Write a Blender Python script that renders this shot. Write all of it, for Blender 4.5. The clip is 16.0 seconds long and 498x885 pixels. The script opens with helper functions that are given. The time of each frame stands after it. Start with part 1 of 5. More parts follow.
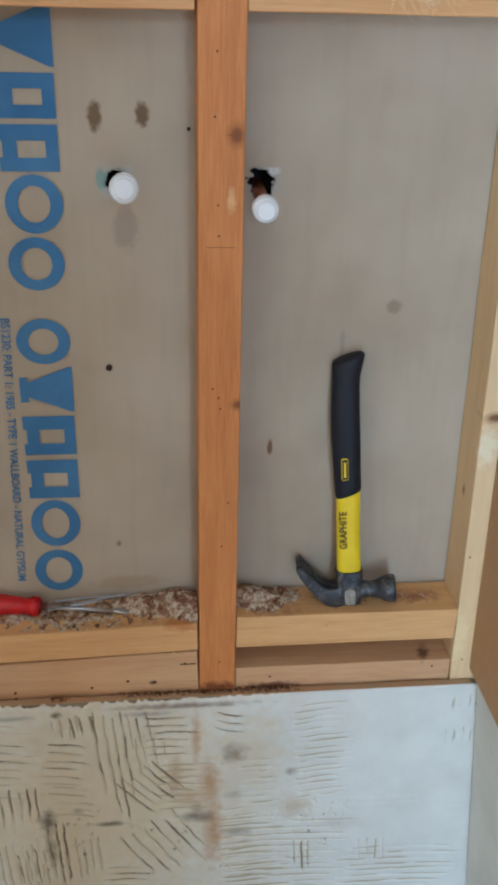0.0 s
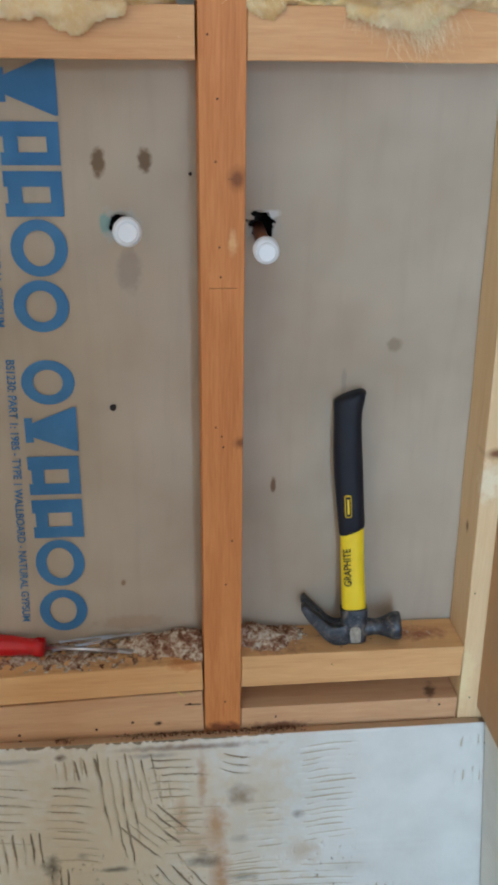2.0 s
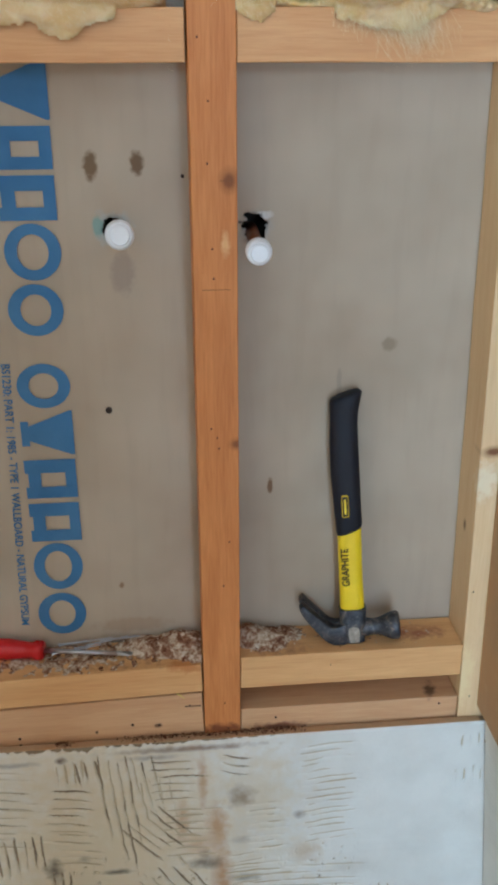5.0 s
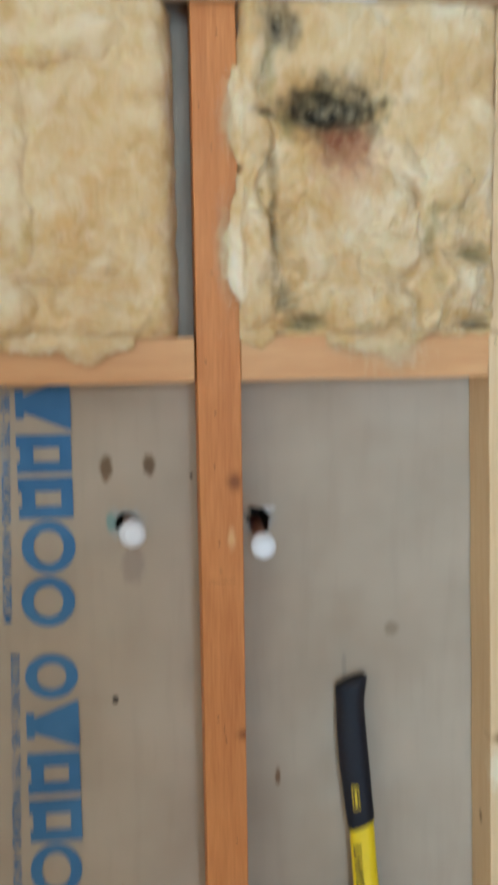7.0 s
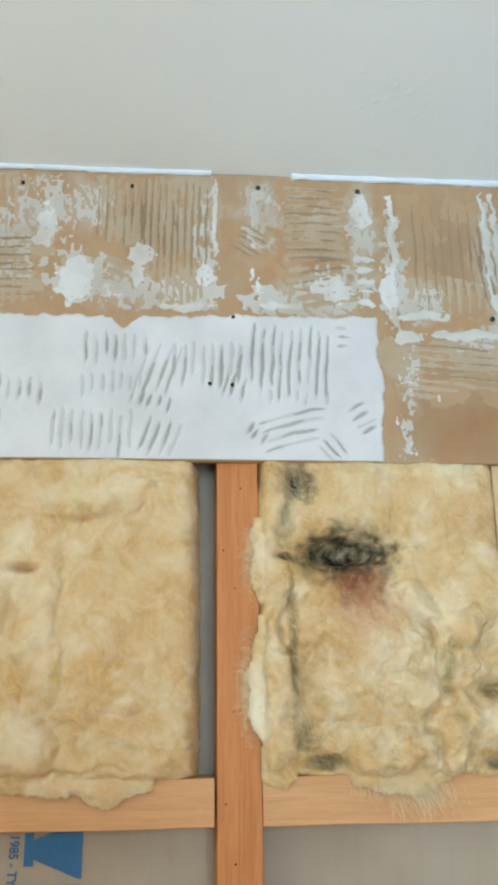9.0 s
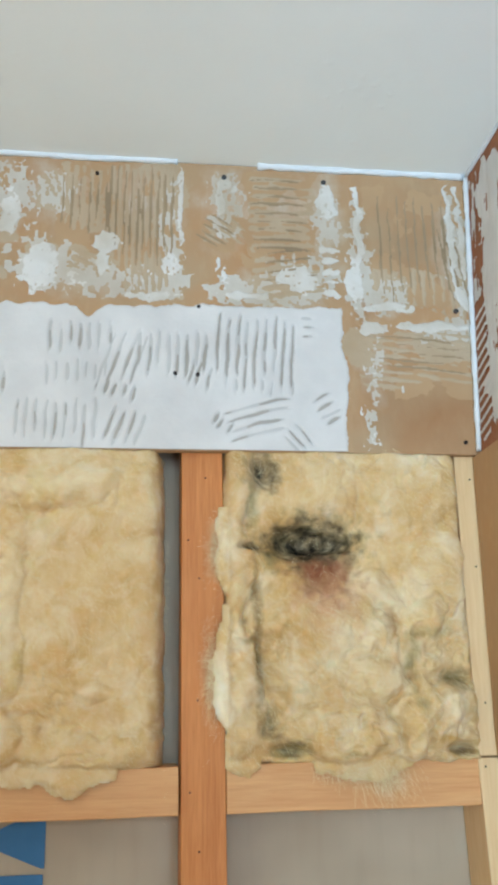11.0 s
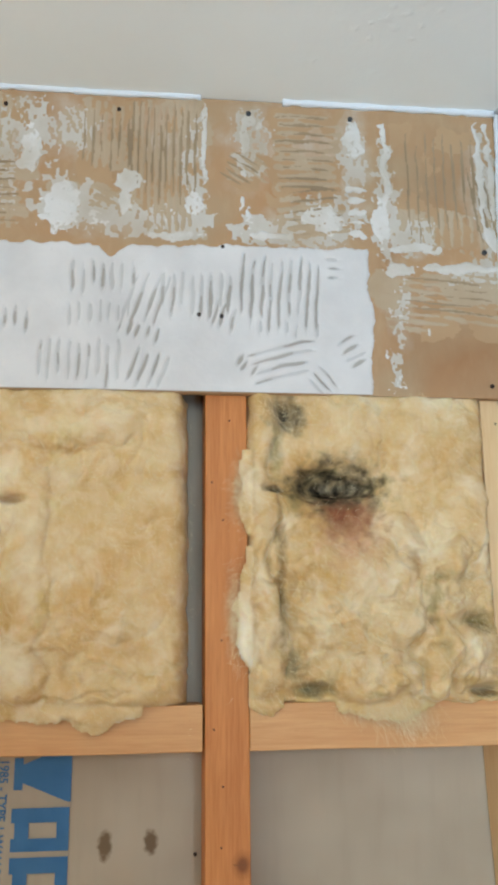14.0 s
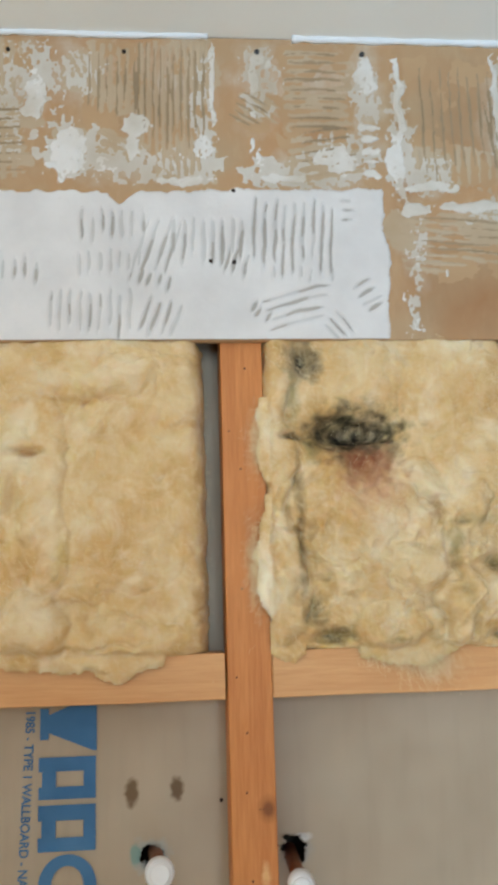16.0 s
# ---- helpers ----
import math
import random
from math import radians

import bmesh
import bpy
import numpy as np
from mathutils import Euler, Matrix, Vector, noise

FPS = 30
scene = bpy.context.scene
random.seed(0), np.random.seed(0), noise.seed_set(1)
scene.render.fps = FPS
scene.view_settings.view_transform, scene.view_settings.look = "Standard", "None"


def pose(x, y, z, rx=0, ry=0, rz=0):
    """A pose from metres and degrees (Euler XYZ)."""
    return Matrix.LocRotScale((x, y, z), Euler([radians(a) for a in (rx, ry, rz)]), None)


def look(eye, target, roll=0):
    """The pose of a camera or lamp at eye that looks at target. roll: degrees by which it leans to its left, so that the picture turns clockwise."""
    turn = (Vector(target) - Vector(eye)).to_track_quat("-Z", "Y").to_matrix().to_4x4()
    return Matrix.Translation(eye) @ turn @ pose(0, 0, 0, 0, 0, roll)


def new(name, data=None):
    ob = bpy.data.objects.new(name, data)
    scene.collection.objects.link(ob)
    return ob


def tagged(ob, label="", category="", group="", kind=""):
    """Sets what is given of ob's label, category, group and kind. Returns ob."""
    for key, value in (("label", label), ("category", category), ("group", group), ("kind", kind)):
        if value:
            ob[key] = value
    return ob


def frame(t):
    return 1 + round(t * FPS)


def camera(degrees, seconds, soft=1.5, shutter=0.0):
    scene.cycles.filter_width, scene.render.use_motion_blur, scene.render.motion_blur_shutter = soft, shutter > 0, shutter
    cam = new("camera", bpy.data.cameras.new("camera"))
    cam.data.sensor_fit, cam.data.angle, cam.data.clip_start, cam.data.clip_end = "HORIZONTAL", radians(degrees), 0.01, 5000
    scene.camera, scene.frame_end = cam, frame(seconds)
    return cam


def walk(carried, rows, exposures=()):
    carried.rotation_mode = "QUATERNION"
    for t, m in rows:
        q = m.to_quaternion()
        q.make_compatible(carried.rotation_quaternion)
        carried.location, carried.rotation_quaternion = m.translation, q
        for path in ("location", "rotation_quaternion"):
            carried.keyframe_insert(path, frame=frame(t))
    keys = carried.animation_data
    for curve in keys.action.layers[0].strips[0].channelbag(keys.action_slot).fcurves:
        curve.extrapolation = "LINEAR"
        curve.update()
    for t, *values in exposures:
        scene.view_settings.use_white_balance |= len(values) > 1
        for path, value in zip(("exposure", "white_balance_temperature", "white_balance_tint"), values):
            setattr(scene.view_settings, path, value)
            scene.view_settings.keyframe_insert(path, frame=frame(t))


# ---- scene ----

# ---- camera ----
cam = camera(31.8, 16.0, soft=3.7, shutter=0.4)
PATH = [
    (0, (-0.063, -0.958, 1.585), (0.123, 0.829, 0.707), 1.4),
    (0.5, (-0.059, -0.959, 1.581), (0.099, 0.837, 0.715), 0.6),
    (1, (-0.063, -0.956, 1.584), (0.094, 0.857, 0.754), 0.7),
    (1.5, (-0.059, -0.968, 1.588), (0.117, 0.857, 0.789), 1.1),
    (2, (-0.062, -0.965, 1.586), (0.116, 0.861, 0.79), 0.7),
    (2.5, (-0.058, -0.961, 1.586), (0.118, 0.859, 0.777), 0.5),
    (3, (-0.058, -0.966, 1.586), (0.122, 0.858, 0.787), 0.4),
    (5.5, (-0.053, -0.967, 1.586), (0.108, 0.864, 0.797), -0.4),
    (6, (-0.056, -0.966, 1.589), (0.071, 0.872, 0.811), -0.6),
    (6.5, (-0.058, -0.962, 1.596), (0.07, 0.889, 0.848), -0.1),
    (7, (-0.066, -0.996, 1.637), (0.131, 0.98, 1.4), -0.8),
    (7.5, (-0.062, -1.014, 1.675), (0.119, 0.972, 1.818), -2.2),
    (7.7, (-0.054, -1.029, 1.701), (0.124, 0.94, 2.007), -1.8),
    (8, (-0.067, -1.035, 1.711), (0.11, 0.879, 2.265), -0.6),
    (8.5, (-0.071, -1.032, 1.719), (0.115, 0.875, 2.294), -0.4),
    (9, (-0.072, -1.029, 1.71), (0.089, 0.876, 2.296), -0.7),
    (9.5, (-0.069, -1.036, 1.71), (0.119, 0.864, 2.308), -0.7),
    (12, (-0.073, -1.027, 1.707), (0.173, 0.885, 2.242), -1.2),
    (12.5, (-0.076, -1.027, 1.703), (0.17, 0.889, 2.221), -1.1),
    (13, (-0.089, -1.018, 1.703), (0.139, 0.911, 2.177), 0.5),
    (13.5, (-0.082, -1.017, 1.7), (0.143, 0.917, 2.158), -0.7),
    (14, (-0.084, -1.019, 1.699), (0.128, 0.915, 2.159), -0.6),
    (14.5, (-0.084, -1.019, 1.696), (0.109, 0.915, 2.166), -0.6),
    (15, (-0.076, -1.017, 1.694), (0.133, 0.921, 2.14), -1.1),
    (15.5, (-0.075, -1.017, 1.69), (0.147, 0.924, 2.116), -0.9),
    (16, (-0.079, -1.004, 1.687), (0.088, 0.954, 2.06), -1.7),
]
EXPOSURES = [(0, -0.12, 5500, 8), (6.5, -0.12, 5600, 8), (8, 0.02, 5950, 3), (9.7, 0.02, 5950, 3), (12, -0.05, 6050, 6), (16, -0.12, 6350, 8)]
walk(cam, [(t, look(eye, target, roll)) for t, eye, target, roll in PATH], EXPOSURES)

# ---- world, daylight, exposure ----
W = bpy.data.worlds.new("world")
scene.world = W
W.use_nodes = True
wn, wl = W.node_tree.nodes, W.node_tree.links
sky = wn.new("ShaderNodeTexSky")
sky.sky_type = "NISHITA"
sky.sun_disc = False
sky.sun_elevation, sky.sun_rotation = radians(35), radians(160)
wl.new(sky.outputs[0], wn["Background"].inputs[0])
wn["Background"].inputs[1].default_value = 0.1

# The room: it runs from the stripped wall (y = 0) back to the window wall.
XW, YS, ZC = -1.0, -2.3, 2.4
WIN = (-0.62, 0.44, 0.40, 2.15)  # window in the south wall: x from, x to, z from, z to

daylight = bpy.data.lights.new("window_daylight", "AREA")
daylight.shape, daylight.size, daylight.size_y = "RECTANGLE", WIN[1] - WIN[0], WIN[3] - WIN[2]
daylight.energy, daylight.color = 81.0, (0.59, 0.80, 1.0)
lamp = new("window_daylight", daylight)
lamp.matrix_world = look(((WIN[0] + WIN[1]) / 2, YS - 0.02, (WIN[2] + WIN[3]) / 2), ((WIN[0] + WIN[1]) / 2, 0, (WIN[2] + WIN[3]) / 2))


# ---- materials ----
def lin(r, g, b):
    """Linear colour from 0..255 display values."""
    return tuple(((c / 255 + 0.055) / 1.055) ** 2.4 if c > 10 else c / 255 / 12.92 for c in (r, g, b)) + (1.0,)


class Nodes:
    """A short hand for building one node material."""

    def __init__(self, name):
        self.mat = bpy.data.materials.new(name)
        self.mat.use_nodes = True
        self.n, self.l = self.mat.node_tree.nodes, self.mat.node_tree.links
        self.bsdf = self.n["Principled BSDF"]
        self.pos = self.n.new("ShaderNodeNewGeometry").outputs["Position"]

    def put(self, socket, value):
        if isinstance(value, bpy.types.NodeSocket):
            self.l.new(value, socket)
        else:
            socket.default_value = value

    def vec(self, op, a, b):
        v = self.n.new("ShaderNodeVectorMath")
        v.operation = op
        self.put(v.inputs[0], a)
        self.put(v.inputs[1], b)
        return v.outputs["Value"] if op in ("LENGTH", "DISTANCE") else v.outputs[0]

    def math(self, op, a, b=0.0):
        v = self.n.new("ShaderNodeMath")
        v.operation = op
        self.put(v.inputs[0], a)
        self.put(v.inputs[1], b)
        return v.outputs[0]

    def noise(self, scale, stretch=(1, 1, 1), detail=4.0, rough=0.55, colour=False, warp=0.0):
        t = self.n.new("ShaderNodeTexNoise")
        self.put(t.inputs["Vector"], self.vec("MULTIPLY", self.pos, stretch))
        t.inputs["Scale"].default_value, t.inputs["Detail"].default_value = scale, detail
        t.inputs["Roughness"].default_value, t.inputs["Distortion"].default_value = rough, warp
        return t.outputs["Color" if colour else "Fac"]

    def range(self, value, a, b, c=0.0, d=1.0):
        m = self.n.new("ShaderNodeMapRange")
        self.put(m.inputs[0], value)
        for i, v in enumerate((a, b, c, d)):
            m.inputs[i + 1].default_value = v
        return m.outputs[0]

    def ramp(self, value, stops):
        r = self.n.new("ShaderNodeValToRGB")
        self.put(r.inputs[0], value)
        e = r.color_ramp.elements
        while len(e) < len(stops):
            e.new(0.5)
        for el, (p, c) in zip(e, stops):
            el.position, el.color = p, c
        return r.outputs[0]

    def mix(self, fac, a, b, blend="MIX"):
        m = self.n.new("ShaderNodeMix")
        m.data_type, m.blend_type = "RGBA", blend
        self.put(m.inputs[0], fac)
        self.put(m.inputs[6], a)
        self.put(m.inputs[7], b)
        return m.outputs[2]

    def blob(self, centre, radius, ragged=0.5, scale=60.0, soft=0.45):
        """1 inside a ragged ellipsoid round centre, 0 outside."""
        off = self.vec("DIVIDE", self.vec("SUBTRACT", self.pos, centre), radius)
        n = self.noise(scale, detail=5.0, colour=True)
        off = self.vec("ADD", off, self.vec("MULTIPLY", self.vec("SUBTRACT", n, (0.5, 0.5, 0.5)), (2 * ragged,) * 3))
        return self.range(self.vec("LENGTH", off, (0, 0, 0)), 1.0, 1.0 - soft)

    def bump(self, height, strength=0.3, distance=0.002):
        b = self.n.new("ShaderNodeBump")
        b.inputs["Strength"].default_value, b.inputs["Distance"].default_value = strength, distance
        self.put(b.inputs["Height"], height)
        if self.bsdf.inputs["Normal"].links:
            self.l.new(self.bsdf.inputs["Normal"].links[0].from_socket, b.inputs["Normal"])
        self.l.new(b.outputs[0], self.bsdf.inputs["Normal"])

    def done(self, colour, rough=0.7, metal=0.0, spec=0.4):
        self.put(self.bsdf.inputs["Base Color"], colour)
        self.put(self.bsdf.inputs["Roughness"], rough)
        self.bsdf.inputs["Metallic"].default_value = metal
        self.bsdf.inputs["Specular IOR Level"].default_value = spec
        return self.mat


def wood(name, pale, dark, along="z", knots=(), stains=()):
    """Planed softwood with grain along one axis; knots and stains are (centre, radius, colour)."""
    m = Nodes(name)
    s = {"x": (1.5, 30, 30), "z": (30, 30, 1.5)}[along]
    wide = {"x": (0.6, 8, 8), "z": (8, 8, 0.6)}[along]
    grain = m.noise(14, s, 6, 0.6, warp=0.4)
    band = m.noise(7, wide, 3, 0.5, warp=0.8)
    blot = m.noise(9, detail=3)
    v = m.math("ADD", m.math("MULTIPLY", grain, 0.5), m.math("MULTIPLY", band, 0.5))
    c = m.ramp(v, [(0.3, dark), (0.62, pale)])
    c = m.mix(m.range(blot, 0.45, 0.75, 0, 0.45), c, m.mix(0.55, dark, pale))
    fleck = m.noise(260, (1, 1, 1) if along == "x" else (1, 1, 0.6), 2)
    c = m.mix(m.range(fleck, 0.66, 0.74, 0, 0.3), c, dark)
    for centre, radius, colour in knots:
        ring = m.blob(centre, radius, 0.25, 45, 0.75)
        c = m.mix(m.math("MULTIPLY", ring, 0.85), c, colour)
        core = m.blob(centre, tuple(r * 0.55 for r in radius), 0.2, 60, 0.5)
        c = m.mix(m.math("MULTIPLY", core, 0.6), c, tuple(k * 0.55 for k in colour[:3]) + (1.0,))
    for centre, radius, colour in stains:
        c = m.mix(m.math("MULTIPLY", m.blob(centre, radius, 0.8, 90, 0.6), 0.8), c, colour)
    m.bump(grain, 0.25, 0.0012)
    m.bump(m.noise(400, detail=2), 0.15, 0.0006)
    return m.done(c, m.range(grain, 0.3, 0.7, 0.62, 0.5), spec=0.35)


def plain(name, colour, rough=0.6, metal=0.0, vary=0.12, scale=40, bump=0.15, depth=0.001):
    m = Nodes(name)
    n = m.noise(scale, detail=5)
    dark = tuple(c * (1 - 2 * vary) for c in colour[:3]) + (1.0,)
    c = m.ramp(n, [(0.3, dark), (0.7, colour)])
    m.bump(m.noise(scale * 6, detail=3), bump, depth)
    return m.done(c, m.range(n, 0.3, 0.7, rough, min(1, rough + 0.12)), metal)


def fibre(name, mould_shade=()):
    """Yellow mineral wool; last argument: mouldy stains and painted fold shading as (centre, radius, colour, strength,
    softness of its edge).
    """
    m = Nodes(name)
    big = m.noise(8, detail=3, warp=1.0)
    mid = m.noise(30, detail=4, warp=1.2)
    v = m.math("ADD", m.math("MULTIPLY", big, 0.6), m.math("MULTIPLY", mid, 0.4))
    c = m.ramp(v, [(0.34, lin(206, 164, 104)), (0.45, lin(220, 184, 130)), (0.55, lin(228, 198, 150)), (0.68, lin(238, 218, 182))])
    c = m.mix(m.range(m.noise(14, detail=4, warp=1.0), 0.52, 0.70, 0, 0.6), c, lin(246, 230, 198))
    c = m.mix(m.range(m.noise(19, detail=4, warp=1.4), 0.56, 0.70, 0, 0.45), c, lin(218, 168, 100))
    c = m.mix(m.range(m.noise(11, (1, 1, 0.7), 3, warp=0.8), 0.58, 0.72, 0, 0.4), c, lin(222, 200, 128))
    thread = m.noise(110, (1, 1, 0.5), 6, 0.7, warp=3.0)
    c = m.mix(m.range(thread, 0.54, 0.75, 0, 0.3), c, lin(250, 238, 206))
    for centre, radius, colour, strength, soft in mould_shade:
        c = m.mix(m.math("MULTIPLY", m.blob(centre, radius, 0.75, 60, soft), strength), c, colour)
    m.bump(thread, 0.22, 0.002)
    m.bump(m.noise(420, detail=3, warp=2), 0.3, 0.0010)
    m.bsdf.inputs["Subsurface Weight"].default_value = 0.45
    m.bsdf.inputs["Subsurface Radius"].default_value = (1.0, 0.75, 0.45)
    m.bsdf.inputs["Subsurface Scale"].default_value = 0.006
    return m.done(c, 1.0, spec=0.05)


M_STUD = wood("orange_pine", lin(214, 140, 76), lin(182, 106, 50), "z",
              knots=[((0.016, 0, 1.472), (0.014, 0.05, 0.017), lin(146, 84, 34)), ((0.022, 0, 1.165), (0.012, 0.05, 0.011), lin(146, 84, 34))],
              stains=[((0.011, 0, 1.405), (0.006, 0.02, 0.016), lin(226, 178, 122)), ((0.0, 0, 0.73), (0.04, 0.02, 0.012), lin(110, 56, 34))])
M_NOGGIN = wood("pinkish_pine", lin(224, 170, 114), lin(204, 144, 90), "x")
M_LEDGE = wood("pale_pine", lin(228, 178, 118), lin(206, 148, 90), "x",
               stains=[((-0.20, 0.03, 0.842), (0.13, 0.045, 0.006), lin(126, 82, 56)), ((0.08, 0.03, 0.851), (0.05, 0.04, 0.004), lin(150, 96, 64)), ((-0.05, 0, 0.84), (0.03, 0.02, 0.012), lin(190, 120, 60)), ((0.28, 0.035, 0.851), (0.05, 0.02, 0.006), lin(150, 84, 58))])
M_PLATE = wood("dusty_pine", lin(216, 172, 126), lin(196, 144, 100), "x",
               stains=[((0.08, 0, 0.726), (0.05, 0.03, 0.009), lin(110, 52, 34)), ((-0.06, 0, 0.72), (0.09, 0.03, 0.006), lin(92, 46, 30)),
                       ((0.30, 0.02, 0.758), (0.012, 0.02, 0.008), lin(70, 40, 24)), ((-0.09, 0, 0.74), (0.006, 0.02, 0.005), lin(80, 50, 30))])
M_PALE = wood("yellow_pine", lin(234, 200, 152), lin(220, 180, 128), "z",
              knots=[((0.345, 0, 1.141), (0.02, 0.05, 0.010), lin(140, 86, 48)), ((0.331, 0.035, 1.02), (0.01, 0.007, 0.012), lin(150, 100, 60))],
              stains=[((0.34, 0, 1.10), (0.02, 0.02, 0.03), lin(244, 226, 190)), ((0.34, 0, 0.80), (0.018, 0.02, 0.06), lin(240, 214, 160))])
M_BATT_L = fibre("yellow_mineral_wool", mould_shade=[
    # Browner in the creases, paler on the lumps: fold shading put into colour.
    ((-0.200, 0, 1.930), (0.070, 0.08, 0.007), lin(190, 138, 80), 0.6, 0.9), ((-0.250, 0, 1.868), (0.016, 0.08, 0.010), lin(182, 132, 76), 0.7, 0.9),
    ((-0.240, 0, 1.677), (0.035, 0.08, 0.030), lin(248, 236, 204), 0.6, 0.9), ((-0.222, 0, 1.80), (0.018, 0.08, 0.10), lin(246, 230, 194), 0.6, 0.9),
    ((-0.19, 0, 1.958), (0.07, 0.08, 0.018), lin(246, 230, 194), 0.5, 0.9), ((-0.11, 0, 1.70), (0.05, 0.08, 0.020), lin(210, 160, 96), 0.5, 1.0)])
DARK_GREY, OLIVE, CREASE_BROWN = lin(58, 54, 46), lin(134, 122, 76), lin(176, 128, 76)
M_BATT_R = fibre("mouldy_mineral_wool", mould_shade=[
    ((0.150, 0, 1.820), (0.050, 0.08, 0.055), lin(212, 160, 128), 0.8, 0.9),
    ((0.132, 0, 1.888), (0.082, 0.08, 0.046), lin(130, 118, 84), 0.75, 1.0),
    ((0.140, 0, 1.852), (0.058, 0.08, 0.040), lin(140, 82, 56), 0.95, 0.9),
    ((0.132, 0, 1.889), (0.074, 0.08, 0.040), lin(60, 56, 48), 0.95, 1.0),
    ((0.130, 0, 1.890), (0.062, 0.08, 0.029), lin(14, 14, 16), 1.0, 0.7),
    ((0.072, 0, 1.974), (0.030, 0.08, 0.036), DARK_GREY, 1.0, 0.9),
    ((0.057, 0, 1.883), (0.020, 0.08, 0.006), DARK_GREY, 0.85, 0.8)] + [
    # Streaks along creases and dips: mouldy colour and painted crease shade together.
    ((0.060, 0, 1.930), (0.010, 0.08, 0.035), OLIVE, 0.7, 0.9),
    ((0.080, 0, 1.865), (0.018, 0.08, 0.022), OLIVE, 0.6, 1.0),
    ((0.062, 0, 1.775), (0.008, 0.08, 0.11), lin(126, 98, 60), 0.85, 0.9),
    ((0.075, 0, 1.68), (0.018, 0.08, 0.025), lin(104, 96, 70), 0.65, 0.9),
    ((0.100, 0, 1.655), (0.030, 0.08, 0.014), lin(88, 84, 68), 0.8, 0.9)] + [
    ((0.222, 0, 1.795), (0.012, 0.08, 0.020), CREASE_BROWN, 0.8, 0.9),
    ((0.240, 0, 1.755), (0.010, 0.08, 0.030), OLIVE, 0.75, 0.9),
    ((0.262, 0, 1.780), (0.035, 0.08, 0.010), OLIVE, 0.6, 1.0),
    ((0.297, 0, 1.728), (0.026, 0.08, 0.018), lin(112, 104, 66), 0.8, 1.0),
    ((0.300, 0, 1.648), (0.022, 0.08, 0.007), DARK_GREY, 0.8, 0.8)] + [
    ((0.190, 0, 1.690), (0.010, 0.08, 0.030), CREASE_BROWN, 0.5, 0.9),
    ((0.160, 0, 1.648), (0.020, 0.08, 0.007), OLIVE, 0.7, 0.9),
    ((0.245, 0, 1.700), (0.010, 0.08, 0.028), OLIVE, 0.6, 0.9),
    # Pale tints on the raised lumps, as if lit.
    ((0.280, 0, 1.692), (0.024, 0.08, 0.028), lin(250, 240, 214), 0.7, 0.9),
    ((0.030, 0, 1.885), (0.022, 0.08, 0.045), lin(248, 236, 208), 0.65, 0.9),
    ((0.018, 0, 1.72), (0.020, 0.08, 0.060), lin(250, 240, 218), 0.75, 0.8)])


def paper_board():
    """Grey-brown paper face of plasterboard with old stains, torn rims round the pipe holes and a pipe cap's painted
    shadow.
    """
    m = Nodes("grey_plasterboard_paper")
    n, s = m.noise(5, detail=3), m.noise(60, (1, 1, 0.12), 4)
    c = m.ramp(n, [(0.3, lin(172, 154, 132)), (0.7, lin(190, 174, 152))])
    c = m.mix(m.range(s, 0.5, 0.75, 0, 0.18), c, lin(158, 140, 120))
    for centre, radius, colour, k in [
            ((-0.135, 0.07, 1.482), (0.0095, 0.05, 0.019), lin(112, 88, 62), 0.9), ((-0.083, 0.07, 1.484), (0.009, 0.05, 0.016), lin(108, 84, 60), 0.9),
            ((0.072, 0.07, 1.072), (0.0045, 0.05, 0.014), lin(112, 78, 48), 0.85), ((0.221, 0.07, 1.264), (0.011, 0.05, 0.010), lin(140, 124, 102), 0.7)] + [
            ((-0.132, 0.07, 0.93), (0.004, 0.05, 0.006), lin(130, 96, 66), 0.7), ((-0.12, 0.07, 0.865), (0.06, 0.05, 0.014), lin(150, 118, 90), 0.3),
            ((-0.115, 0.07, 1.413), (0.026, 0.05, 0.023), lin(176, 176, 168), 0.95), ((-0.131, 0.07, 1.415), (0.008, 0.05, 0.014), lin(126, 160, 150), 0.8)] + [
            ((0.053, 0.07, 1.412), (0.022, 0.05, 0.022), lin(170, 164, 156), 0.7), ((0.062, 0.07, 1.425), (0.012, 0.05, 0.006), lin(214, 210, 204), 0.7),
            # The first entry paints the left cap's cast shadow on the paper.
            ((-0.105, 0.07, 1.36), (0.018, 0.05, 0.03), lin(150, 134, 122), 0.5), ((0.159, 0.07, 1.215), (0.004, 0.05, 0.02), lin(150, 138, 122), 0.6)]:
        c = m.mix(m.math("MULTIPLY", m.blob(centre, radius, 0.45, 120, 0.4), k), c, colour)
    m.bump(m.noise(300, detail=4), 0.12, 0.0006)
    return m.done(c, 0.85, spec=0.25)


M_PAPER = paper_board()


def brown_board(name, warm, cool, veils=(), browner=()):
    m = Nodes(name)
    n, f = m.noise(7, detail=4, warp=0.6), m.noise(120, (1, 1, 0.4), 4)
    c = m.ramp(n, [(0.32, warm), (0.52, m_mid(warm, cool)), (0.68, cool)])
    c = m.mix(m.range(f, 0.5, 0.8, 0, 0.25), c, lin(206, 176, 138))
    # Soft-edged areas of deeper brown.
    for centre, radius, k in browner:
        c = m.mix(m.math("MULTIPLY", m.blob(centre, radius, 0.6, 14, 1.0), k), c, lin(152, 102, 62))
    for centre, radius, k in veils:
        c = m.mix(m.math("MULTIPLY", m.math("MULTIPLY", m.blob(centre, radius, 0.9, 32, 1.0), m.range(f, 0.3, 0.6, 0.55, 1.0)), k), c, lin(200, 190, 174))
    m.bump(f, 0.2, 0.0008)
    return m.done(c, 0.8, spec=0.25)


def m_mid(a, b):
    return tuple((p + q) / 2 for p, q in zip(a, b))


